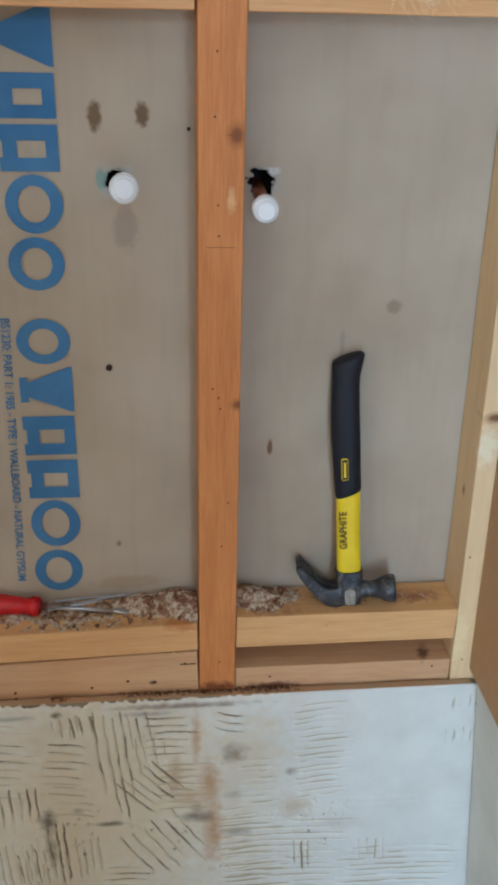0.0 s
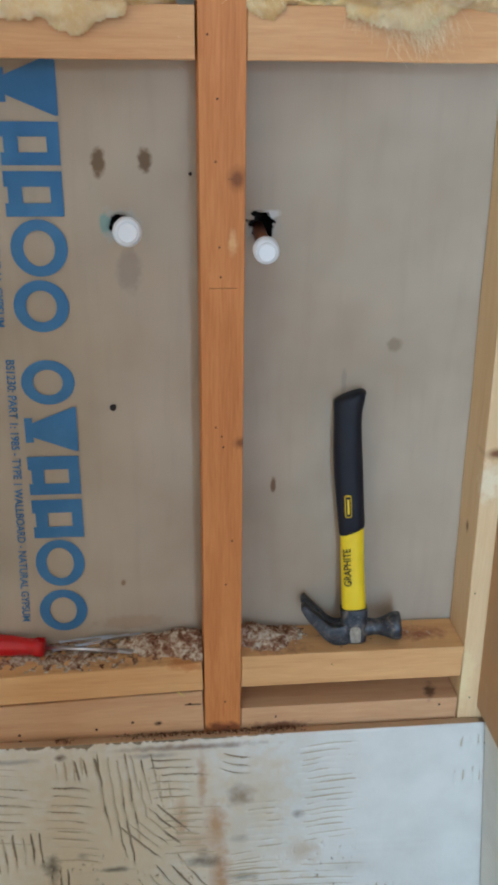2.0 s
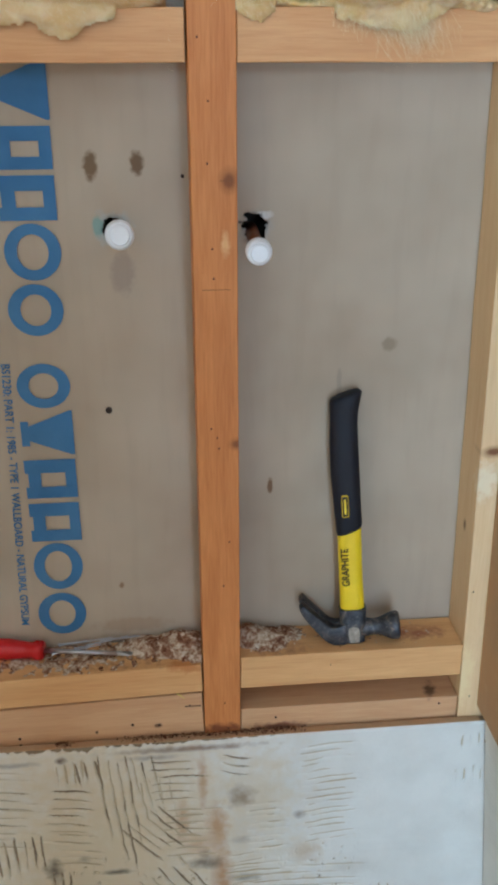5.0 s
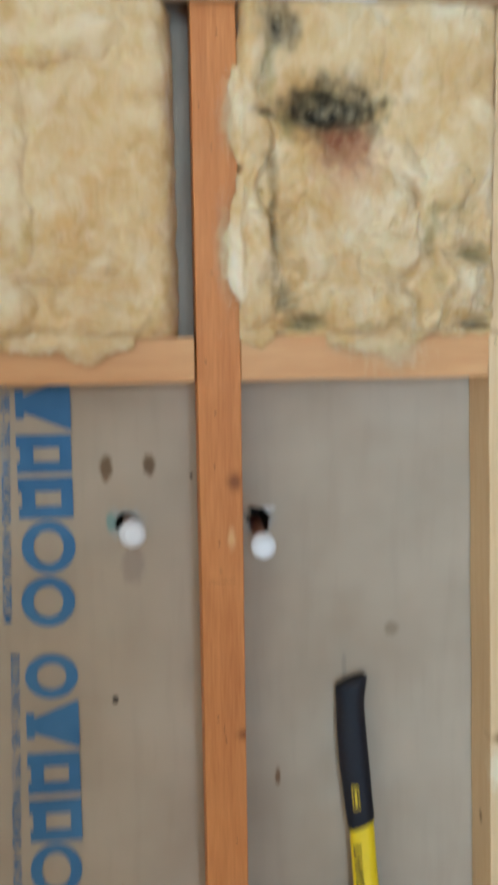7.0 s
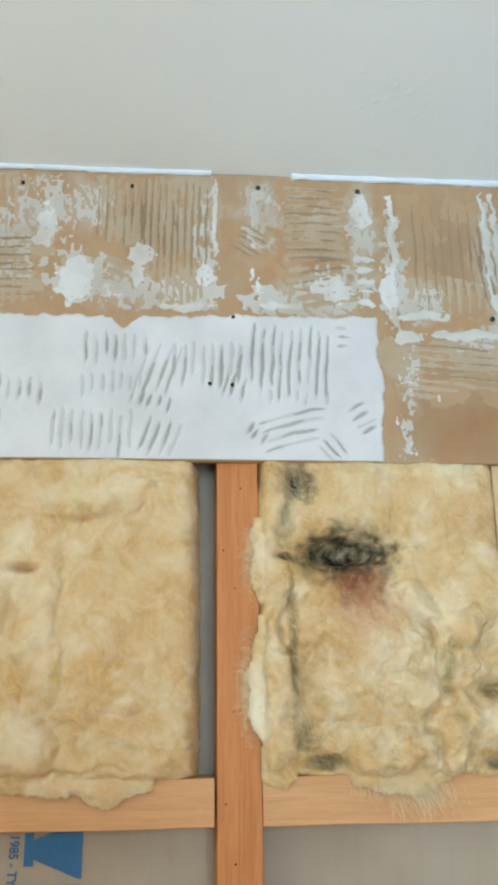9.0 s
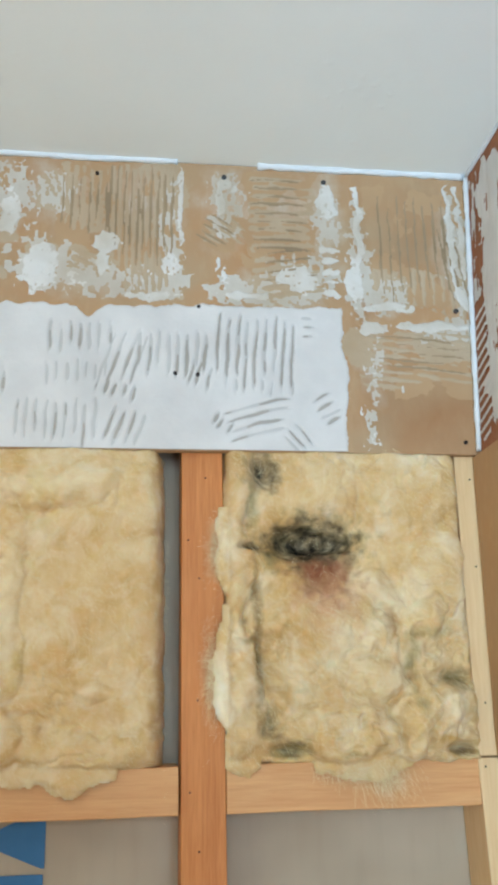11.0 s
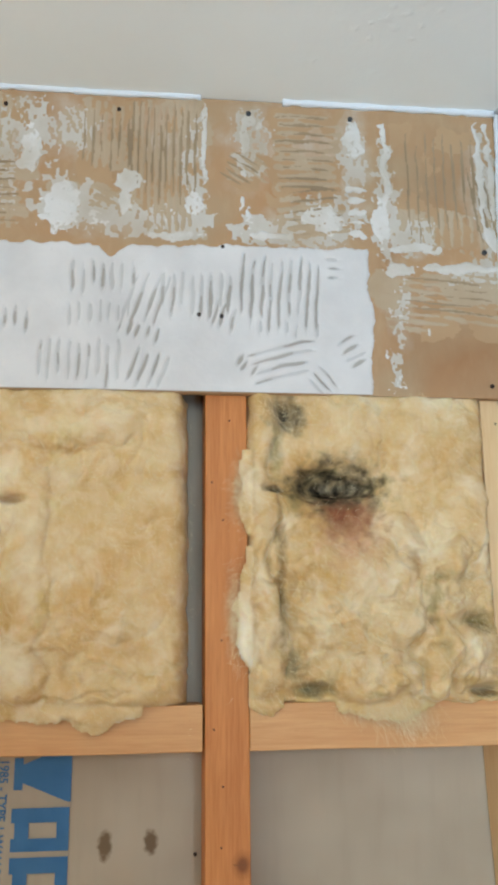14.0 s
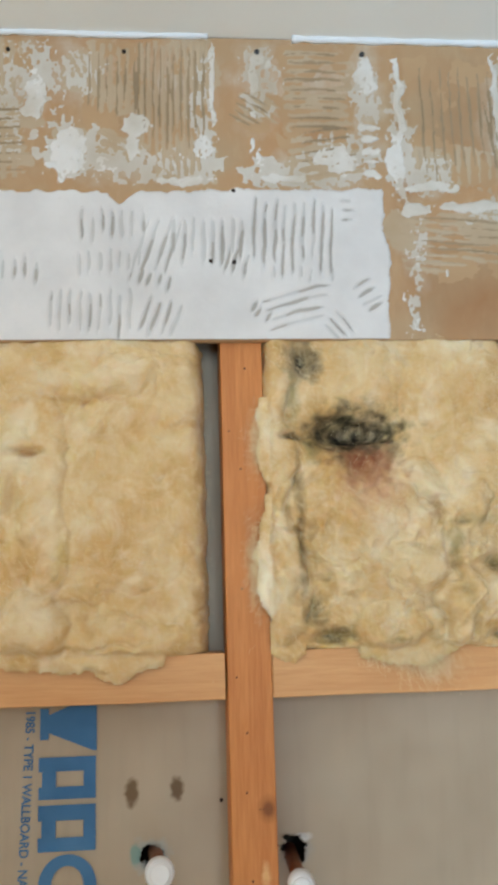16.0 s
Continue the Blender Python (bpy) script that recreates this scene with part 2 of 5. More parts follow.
M_BROWN = brown_board("brown_backing_board", lin(186, 143, 102), lin(180, 152, 118), veils=[
    ((-0.19, 0, 2.35), (0.06, 0.2, 0.06), 0.8), ((-0.085, 0, 2.33), (0.075, 0.2, 0.08), 0.75), ((0.105, 0, 2.34), (0.075, 0.2, 0.06), 0.75), ((0.03, 0, 2.33), (0.05, 0.2, 0.07), 0.7), ((0.166, 0, 2.32), (0.03, 0.2, 0.09), 0.9),
    ((0.32, 0, 2.15), (0.08, 0.2, 0.035), 0.85), ((0.10, 0, 2.22), (0.08, 0.2, 0.035), 0.8), ((-0.29, 0, 2.30), (0.06, 0.2, 0.10), 0.85), ((0.235, 0, 2.225), (0.055, 0.2, 0.045), 0.85), ((-0.14, 0, 2.23), (0.09, 0.2, 0.04), 0.7),
    ((0.22, 0, 2.12), (0.025, 0.2, 0.06), 0.7), ((0.34, 0, 2.28), (0.03, 0.2, 0.11), 0.7)],
    browner=[((0.30, 0, 2.05), (0.12, 0.2, 0.10), 0.65), ((0.28, 0, 2.29), (0.06, 0.2, 0.11), 0.35), ((0.09, 0, 2.29), (0.05, 0.2, 0.04), 0.5), ((-0.10, 0, 2.27), (0.08, 0.2, 0.08), 0.45), ((0.21, 0, 2.20), (0.02, 0.2, 0.2), 0.5)])
M_BARE = brown_board("bare_brown_board", lin(190, 148, 104), lin(180, 146, 110))
M_RED = brown_board("reddish_backing_board", lin(160, 98, 66), lin(150, 106, 78))


def adhesive(name, pale, grey, stains=()):
    m = Nodes(name)
    n, f = m.noise(12, detail=5), m.noise(180, detail=4)
    c = m.ramp(n, [(0.3, grey), (0.62, pale)])
    c = m.mix(m.range(f, 0.60, 0.75, 0, 0.25), c, grey)
    for centre, radius, colour, k in stains:
        c = m.mix(m.math("MULTIPLY", m.blob(centre, radius, 0.6, 60, 0.8), k), c, colour)
    m.bump(f, 0.35, 0.0010)
    return m.done(c, 0.75, spec=0.3)


RUST, SOOT = lin(178, 126, 74), lin(48, 42, 38)
def scuffed_steel():
    """Dark lacquered steel, rubbed bare and brownish in places."""
    m = Nodes("worn_dark_steel")
    n, f = m.noise(70, detail=5, warp=1.0), m.noise(260, detail=4)
    c = m.ramp(n, [(0.38, lin(56, 56, 60)), (0.55, lin(78, 78, 80)), (0.70, lin(122, 112, 102))])
    c = m.mix(m.range(f, 0.62, 0.74, 0, 0.5), c, lin(150, 142, 132))
    m.bump(f, 0.3, 0.0008)
    return m.done(c, m.range(n, 0.3, 0.7, 0.55, 0.38), 0.55)


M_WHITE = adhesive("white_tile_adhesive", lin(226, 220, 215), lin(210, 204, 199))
M_PATCH = adhesive("thin_white_patch", lin(225, 219, 212), lin(198, 186, 168))
# Mid grey that stands in for weak shading on the groove sides.
M_SIDE = adhesive("groove_side_shade", lin(206, 201, 196), lin(190, 184, 178))
M_GREYFILM = adhesive("grey_adhesive_film", lin(190, 168, 140), lin(180, 154, 122))
M_RIDGE = adhesive("dirty_trowel_ridge", lin(166, 142, 112), lin(146, 124, 96))
M_HAZE = adhesive("pale_adhesive_haze", lin(206, 197, 184), lin(188, 172, 150))
# Darker grey: the shade at the groove bottoms, put into colour.
M_UNDER = adhesive("groove_bed_shade", lin(182, 173, 163), lin(160, 151, 141))
M_CREAM = adhesive("cream_tile_adhesive", lin(226, 222, 212), lin(214, 209, 198), stains=[
    # Broad yellowish tint on the left: the warmer light there as colour.
    ((-0.20, 0, 0.50), (0.36, 0.3, 0.42), lin(214, 194, 156), 0.75),
    ((-0.031, 0, 0.65), (0.008, 0.1, 0.07), RUST, 0.75), ((-0.012, 0, 0.565), (0.020, 0.1, 0.055), RUST, 0.8), ((-0.006, 0, 0.46), (0.020, 0.1, 0.10), RUST, 0.75),
    ((-0.062, 0, 0.575), (0.013, 0.1, 0.05), RUST, 0.75), ((-0.04, 0, 0.53), (0.03, 0.1, 0.025), RUST, 0.5), ((0.06, 0, 0.62), (0.05, 0.1, 0.10), lin(206, 186, 150), 0.45), ((-0.1, 0, 0.60), (0.14, 0.1, 0.16), lin(214, 196, 162), 0.35)] + [
    ((0.025, 0, 0.617), (0.024, 0.1, 0.028), lin(150, 128, 102), 0.85), ((0.025, 0, 0.533), (0.020, 0.1, 0.010), lin(160, 146, 128), 0.55),
    ((-0.207, 0, 0.517), (0.012, 0.1, 0.009), lin(150, 138, 120), 0.7), ((-0.16, 0, 0.487), (0.03, 0.1, 0.007), SOOT, 0.75)] + [
    ((-0.05, 0, 0.712), (0.13, 0.1, 0.007), lin(104, 64, 46), 0.7), ((-0.225, 0, 0.705), (0.010, 0.1, 0.008), lin(84, 50, 32), 0.8),
    ((-0.29, 0, 0.702), (0.04, 0.1, 0.006), lin(130, 122, 116), 0.6), ((-0.10, 0, 0.70), (0.05, 0.1, 0.006), lin(140, 130, 124), 0.6),
    ((-0.252, 0, 0.50), (0.018, 0.1, 0.030), SOOT, 0.75), ((-0.03, 0, 0.492), (0.035, 0.1, 0.016), lin(84, 64, 46), 0.7), ((0.03, 0, 0.455), (0.03, 0.1, 0.010), SOOT, 0.6),
    ((0.11, 0, 0.575), (0.012, 0.1, 0.010), lin(110, 84, 64), 0.6), ((0.12, 0, 0.50), (0.03, 0.1, 0.03), lin(190, 164, 128), 0.6), ((-0.25, 0, 0.44), (0.012, 0.1, 0.05), lin(90, 80, 70), 0.5), ((-0.03, 0, 0.51), (0.012, 0.1, 0.012), lin(110, 80, 60), 0.6),
    ((0.19, 0, 0.46), (0.05, 0.1, 0.02), lin(196, 186, 170), 0.5)])
# Groove shadow put into colour: mid brown sides, darker brown bottoms.
M_FLANK = adhesive("shaded_groove_side", lin(196, 180, 150), lin(178, 160, 130))
M_GROOVE = adhesive("shaded_groove_bed", lin(150, 132, 106), lin(116, 100, 80))
M_COMBBED = adhesive("dirty_combed_film", lin(188, 154, 116), lin(180, 144, 106))
M_CAULK = plain("white_sealant", lin(236, 238, 240), 0.45, vary=0.04, scale=60)
M_CEIL = plain("off_white_ceiling_paint", lin(250, 250, 245), 0.6, vary=0.012, scale=5, bump=0.2, depth=0.004)
M_WALL = plain("warm_wall_paint", lin(240, 236, 230), 0.8, vary=0.02, scale=5)
M_WARM = plain("warm_bounce_wall_paint", lin(226, 202, 172), 0.8, vary=0.04, scale=5)
M_TERRA = plain("terracotta_paint", lin(220, 160, 112), 0.8, vary=0.05, scale=5)
M_FLOOR = plain("pale_dusty_floor", lin(226, 220, 210), 0.6, vary=0.08, scale=8)
M_INK = adhesive("blue_print_ink", lin(80, 126, 168), lin(62, 108, 150))
M_VOID = plain("dark_cavity_lining", lin(60, 54, 48), 0.9)
M_NAIL = plain("rusty_nail_head", lin(52, 36, 28), 0.6, 0.3, scale=300)
M_STEEL = scuffed_steel()
M_BRIGHT = plain("bright_steel", lin(190, 190, 192), 0.28, 0.95, vary=0.1, scale=90)
M_SCUFF = plain("worn_pale_patch", lin(178, 168, 152), 0.55, 0.2, vary=0.25, scale=160, bump=0.3)
M_RUBBER = plain("black_rubber_grip", lin(22, 23, 33), 0.55, vary=0.2, scale=120, bump=0.25)
M_YELLOW = plain("yellow_fibre_shaft", lin(244, 208, 20), 0.38, vary=0.05, scale=40, bump=0.05)
M_REDP = plain("red_plastic", lin(206, 28, 30), 0.25, vary=0.08, scale=30, bump=0.03)
M_YELLOWISH = plain("fresh_wood_shaving", lin(236, 208, 120), 0.7, vary=0.1)
M_MARK = plain("brown_scratch", lin(132, 84, 46), 0.8)
M_DKINK = plain("dark_print", lin(60, 48, 20), 0.6)
M_CAP = plain("white_plastic_cap", lin(238, 236, 234), 0.4, vary=0.03, scale=80, bump=0.05)
M_PIPE = plain("dull_copper_pipe", lin(150, 96, 66), 0.45, 0.7, vary=0.25, scale=60)
M_PVC = plain("white_window_plastic", lin(236, 236, 236), 0.35, vary=0.02)


def crumbs(name, a, b, c):
    m = Nodes(name)
    r = m.n.new("ShaderNodeNewGeometry").outputs["Random Per Island"]
    return m.done(m.mix(m.range(m.noise(300), 0.4, 0.7, 0, 0.4), m.ramp(r, [(0.0, a), (0.45, b), (0.9, c)]), b), 0.9, spec=0.2)


M_CRUMB = crumbs("plaster_and_wood_crumbs", lin(116, 66, 44), lin(178, 142, 108), lin(218, 202, 180))


# ---- building helpers ----
def mesh_of(bm, name, material, smooth=False):
    bm.normal_update()
    me = bpy.data.meshes.new(name)
    bm.to_mesh(me)
    bm.free()
    me.materials.append(material)
    if smooth:
        me.polygons.foreach_set("use_smooth", [True] * len(me.polygons))
    return me


def part(name, bm, material, parent, label="", smooth=False, at=None):
    """One mesh under a thing or a part."""
    ob = new(name, mesh_of(bm, name, material, smooth))
    ob.parent = parent
    if at is not None:
        ob.matrix_basis = at
    return tagged(ob, label) if label else ob


def thing(name, bm, material, label, category, group="", kind="", smooth=False, at=None):
    ob = new(name, mesh_of(bm, name, material, smooth))
    if at is not None:
        ob.matrix_basis = at
    return tagged(ob, label, category, group, kind)


def group_thing(name, at, label, category, group=""):
    ob = new(name)
    ob.empty_display_size = 0.02
    ob.matrix_basis = at
    return tagged(ob, label, category, group)


def box(x0, x1, y0, y1, z0, z1, bevel=0.0, bm=None, segments=2):
    bm = bm or bmesh.new()
    made = bmesh.ops.create_cube(bm, size=1.0, matrix=Matrix.Translation(((x0 + x1) / 2, (y0 + y1) / 2, (z0 + z1) / 2)) @ Matrix.Diagonal((x1 - x0, y1 - y0, z1 - z0, 1)))
    if bevel:
        edges = list({e for v in made["verts"] for e in v.link_edges})
        bmesh.ops.bevel(bm, geom=edges, offset=bevel, segments=segments, profile=0.5, affect="EDGES")
    return bm


def rod(bm, a, b, ra, rb=None, sides=16, caps=True):
    """A round bar from a to b."""
    a, b = Vector(a), Vector(b)
    turn = (b - a).to_track_quat("Z", "Y").to_matrix().to_4x4()
    bmesh.ops.create_cone(bm, cap_ends=caps, segments=sides, radius1=ra, radius2=ra if rb is None else rb, depth=(b - a).length,
                          matrix=Matrix.Translation((a + b) / 2) @ turn)
    return bm


def loft(rows, sides=20, power=2.0, bm=None):
    """Rings of (centre, half width, half depth) joined along z; power over 2 squares the section."""
    bm = bm or bmesh.new()
    rings = []
    for (cx, cy, cz), hw, hd in rows:
        ring = []
        for k in range(sides):
            a = 2 * math.pi * k / sides
            c, s = math.cos(a), math.sin(a)
            ring.append(bm.verts.new((cx + hw * math.copysign(abs(c) ** (2 / power), c), cy + hd * math.copysign(abs(s) ** (2 / power), s), cz)))
        rings.append(ring)
    for lo, hi in zip(rings, rings[1:]):
        for k in range(sides):
            bm.faces.new((lo[k], lo[(k + 1) % sides], hi[(k + 1) % sides], hi[k]))
    bm.faces.new(rings[0][::-1])
    bm.faces.new(rings[-1])
    return bm


def lattice(ix, iy, seed):
    h = np.sin(ix * 127.1 + iy * 311.7 + seed * 74.7) * 43758.5453
    return h - np.floor(h)


def vnoise(x, y, seed=0):
    """Smooth value noise, 0 to 1."""
    ix, iy = np.floor(x), np.floor(y)
    fx, fy = x - ix, y - iy
    fx, fy = fx * fx * (3 - 2 * fx), fy * fy * (3 - 2 * fy)
    a, b = lattice(ix, iy, seed), lattice(ix + 1, iy, seed)
    c, d = lattice(ix, iy + 1, seed), lattice(ix + 1, iy + 1, seed)
    return (a * (1 - fx) + b * fx) * (1 - fy) + (c * (1 - fx) + d * fx) * fy


def fbm(x, y, seed=0, octaves=4):
    total, amp, norm = 0.0, 1.0, 0.0
    for k in range(octaves):
        total = total + amp * vnoise(x * 2**k, y * 2**k, seed + 7 * k)
        norm += amp
        amp *= 0.5
    return total / norm


def sheet_mesh(name, U, V, place, material):
    """A mesh over the grid lines U x V: place(u, v) gives the points and marks the corners whose faces stay."""
    uu, vv = np.meshgrid(U, V, indexing="ij")
    pts, k = place(uu, vv)
    pts = np.stack(pts, -1).reshape(-1, 3)
    nu, nv = uu.shape
    idx = np.arange(nu * nv).reshape(nu, nv)
    ok = k[:-1, :-1] & k[1:, :-1] & k[:-1, 1:] & k[1:, 1:]
    quads = np.stack([idx[:-1, :-1], idx[1:, :-1], idx[1:, 1:], idx[:-1, 1:]], -1)[ok]
    used = np.unique(quads)
    back = np.full(nu * nv, -1)
    back[used] = np.arange(len(used))
    me = bpy.data.meshes.new(name)
    me.from_pydata(pts[used].tolist(), [], back[quads].tolist())
    me.polygons.foreach_set("use_smooth", [True] * len(me.polygons))
    me.materials.append(material)
    return me


def child_mesh(name, me, parent, label="", kind=""):
    ob = new(name, me)
    ob.parent = parent
    return tagged(ob, label, kind=kind)


def grid(a, b, step):
    return np.linspace(a, b, max(2, round((b - a) / step) + 1))


def ellipse(u, v, cu, cv, ru, rv, seed, ragged=0.35, scale=90):
    """Over 0 inside a ragged ellipse, 1 at its middle."""
    out = 1 - np.sqrt(((u - cu) / ru) ** 2 + ((v - cv) / rv) ** 2)
    near = out > -1.3 * ragged - 0.5
    out[near] += (fbm(u[near] * scale, v[near] * scale, seed) - 0.5) * 2 * ragged
    return out


def slab(u, v, u0, u1, v0, v1, seed, ragged=0.006, scale=70):
    """Over 0 inside a rectangle with ragged sides, in metres from the edge."""
    wob = (fbm(u * scale, v * scale, seed) - 0.5) * 2 * ragged
    return np.minimum(np.minimum(u - u0, u1 - u), np.minimum(v - v0, v1 - v)) + wob


def comb(u, v, u0, v0, step, count, length, angle, bend=0.0, width=0.0021, grow=0.0, seed=0, jitter=0.0015, taper=0.0):
    """Strokes of a notched trowel, 0 to 1: count strokes, step metres apart (to the right, or down), each length long at angle degrees, the first from (u0, v0)."""
    a = radians(angle)
    d, n = (math.cos(a), math.sin(a)), (math.sin(a), -math.cos(a))
    if abs(d[0]) < 0.7:
        n = (-n[0], -n[1])
    reach = max(length, length + grow * count) * 1.2
    ends_u = [u0 + d[0] * s + n[0] * q for s in (-0.1 * reach, reach) for q in (0, step * count)]
    ends_v = [v0 + d[1] * s + n[1] * q for s in (-0.1 * reach, reach) for q in (0, step * count)]
    margin = 0.012 + abs(bend) * reach
    i0, i1 = np.searchsorted(u[:, 0], (min(ends_u) - margin, max(ends_u) + margin))
    j0, j1 = np.searchsorted(v[0, :], (min(ends_v) - margin, max(ends_v) + margin))
    whole = np.zeros_like(u)
    if i1 <= i0 or j1 <= j0:
        return whole
    u, v = u[i0:i1, j0:j1], v[i0:i1, j0:j1]
    p = (u - u0) * d[0] + (v - v0) * d[1]
    q = (u - u0) * n[0] + (v - v0) * n[1]
    rnd = random.Random(seed + round(u0 * 1000) + round(v0 * 777))
    out = np.zeros_like(u)
    for k in range(count):
        ln = (length + grow * k) * rnd.uniform(0.82, 1.08)
        s = p - rnd.uniform(-0.08, 0.08) * ln
        mid = k * step + rnd.uniform(-jitter, jitter) + bend * (s / ln - 0.5) ** 2 * ln + 0.0022 * (vnoise(s * 55, s * 0 + k, seed) - 0.5)
        t = np.clip(s / ln, 0, 1)
        w = width * (0.55 + 0.45 * np.sin(math.pi * t)) * rnd.uniform(0.75, 1.15)
        ends = np.clip(s / 0.006, 0, 1) * np.clip((ln - s) / 0.012, 0, 1)
        fade = 0.45 + 0.8 * vnoise(s * 45 + 3.1 * k, s * 0 + k, seed + 2)
        fade = np.minimum(fade, 1) * np.clip(1 + taper * (t - 0.6), 0, 1)
        out = np.maximum(out, rnd.uniform(0.7, 1.0) * fade * ends * np.exp(-((q - mid) / w) ** 2))
    whole[i0:i1, j0:j1] = out
    return whole


# ---- the room's shell ----
def shell():
    thing("floor", box(XW - 0.1, 0.6, YS - 0.1, 0.2, -0.1, 0.0), M_FLOOR, "pale dusty floor of the bathroom", "floor", kind="structure")
    thing("ceiling", box(XW - 0.1, 0.6, YS - 0.1, 0.2, ZC, ZC + 0.1), M_CEIL, "off-white painted ceiling with faint filler marks", "ceiling", kind="structure")
    # Out of view; its warm tint is there to bounce warm light leftwards.
    thing("wall_west", box(XW - 0.1, XW, YS - 0.1, 0.2, 0, ZC), M_WARM, "unseen side wall, tinted pale terracotta to bounce warm light", "wall", kind="structure")
    thing("wall_cavity", box(XW, 0.6, 0.16, 0.2, 0, ZC), M_VOID, "dark lining behind the stripped partition", "wall", kind="structure")
    # Added out of view to keep window light off the lower left.
    thing("light_blocker_wall", box(-0.42, 0.09, -1.36, -1.26, 0, 1.74), M_TERRA, "unseen half-height terracotta stub wall, added to shade the lower left", "wall", kind="structure")
    south = bmesh.new()
    for x0, x1, z0, z1 in [(XW, WIN[0], 0, ZC), (WIN[1], 0.6, 0, ZC), (WIN[0], WIN[1], 0, WIN[2]), (WIN[0], WIN[1], WIN[3], ZC)]:
        box(x0, x1, YS - 0.1, YS, z0, z1, bm=south)
    thing("wall_south", south, M_WALL, "plain painted wall with the window opening", "wall", kind="structure")
    win = tagged(new("window_1"), "white plastic window in the opposite wall", "window", kind="structure")
    win.matrix_basis = pose((WIN[0] + WIN[1]) / 2, YS, WIN[2])
    w, h = (WIN[1] - WIN[0]) / 2, WIN[3] - WIN[2]
    fr = bmesh.new()
    for b in [(-w, -w + 0.05, 0, h), (w - 0.05, w, 0, h), (-w + 0.05, w - 0.05, 0, 0.05), (-w + 0.05, w - 0.05, h - 0.05, h)]:
        box(b[0], b[1], 0.002, 0.03, b[2], b[3], 0.004, fr)
    part("window_frame", fr, M_PVC, win)
    part("window_sill", box(-w - 0.03, w + 0.03, 0.004, 0.09, -0.03, -0.004, 0.004), M_PVC, win)


shell()

# ---- the stripped wall: boards ----
HOLES = [(-0.113, 1.412, 0.0125, 0.0120), (0.051, 1.412, 0.0140, 0.0150)]


def fine_lines(a, b, step, spots, fine, reach):
    parts = [grid(a, b, step)] + [grid(s - reach, s + reach, fine) for s in spots]
    return np.unique(np.round(np.concatenate(parts), 5))


def back_board():
    U = fine_lines(XW, 0.44, 0.02, [h[0] for h in HOLES], 0.0014, 0.03)
    V = fine_lines(0.5, 2.39, 0.02, [h[1] for h in HOLES], 0.0014, 0.03)

    def inside(u, v):
        return np.maximum.reduce([ellipse(u, v, *h, seed=5 + i, ragged=0.5, scale=150) for i, h in enumerate(HOLES)])

    def place(u, v):
        inn = inside(u, v)
        torn = np.clip(inn + 0.35, 0, 0.35) / 0.35
        return (u, 0.07 - 0.0012 * (fbm(u * 3, v * 3, 3) - 0.5) + 0.004 * torn**2 * fbm(u * 300, v * 300, 2), v), inn < 0.0

    ob = new("wall_north", sheet_mesh("wall_north", U, V, place, M_PAPER))
    solid = ob.modifiers.new("thickness", "SOLIDIFY")
    solid.thickness, solid.offset = 0.0095, -1
    tagged(ob, "grey-brown plasterboard back face with blue print and stains", "wall", kind="structure")
    return ob


wall_north = back_board()
for hx, hz, hr in [(-0.133, 1.188, 0.0042), (-0.032, 1.470, 0.0022)]:
    part("nail_hole", rod(bmesh.new(), (hx, 0.0678, hz), (hx, 0.071, hz), hr, sides=9), M_NAIL, wall_north)


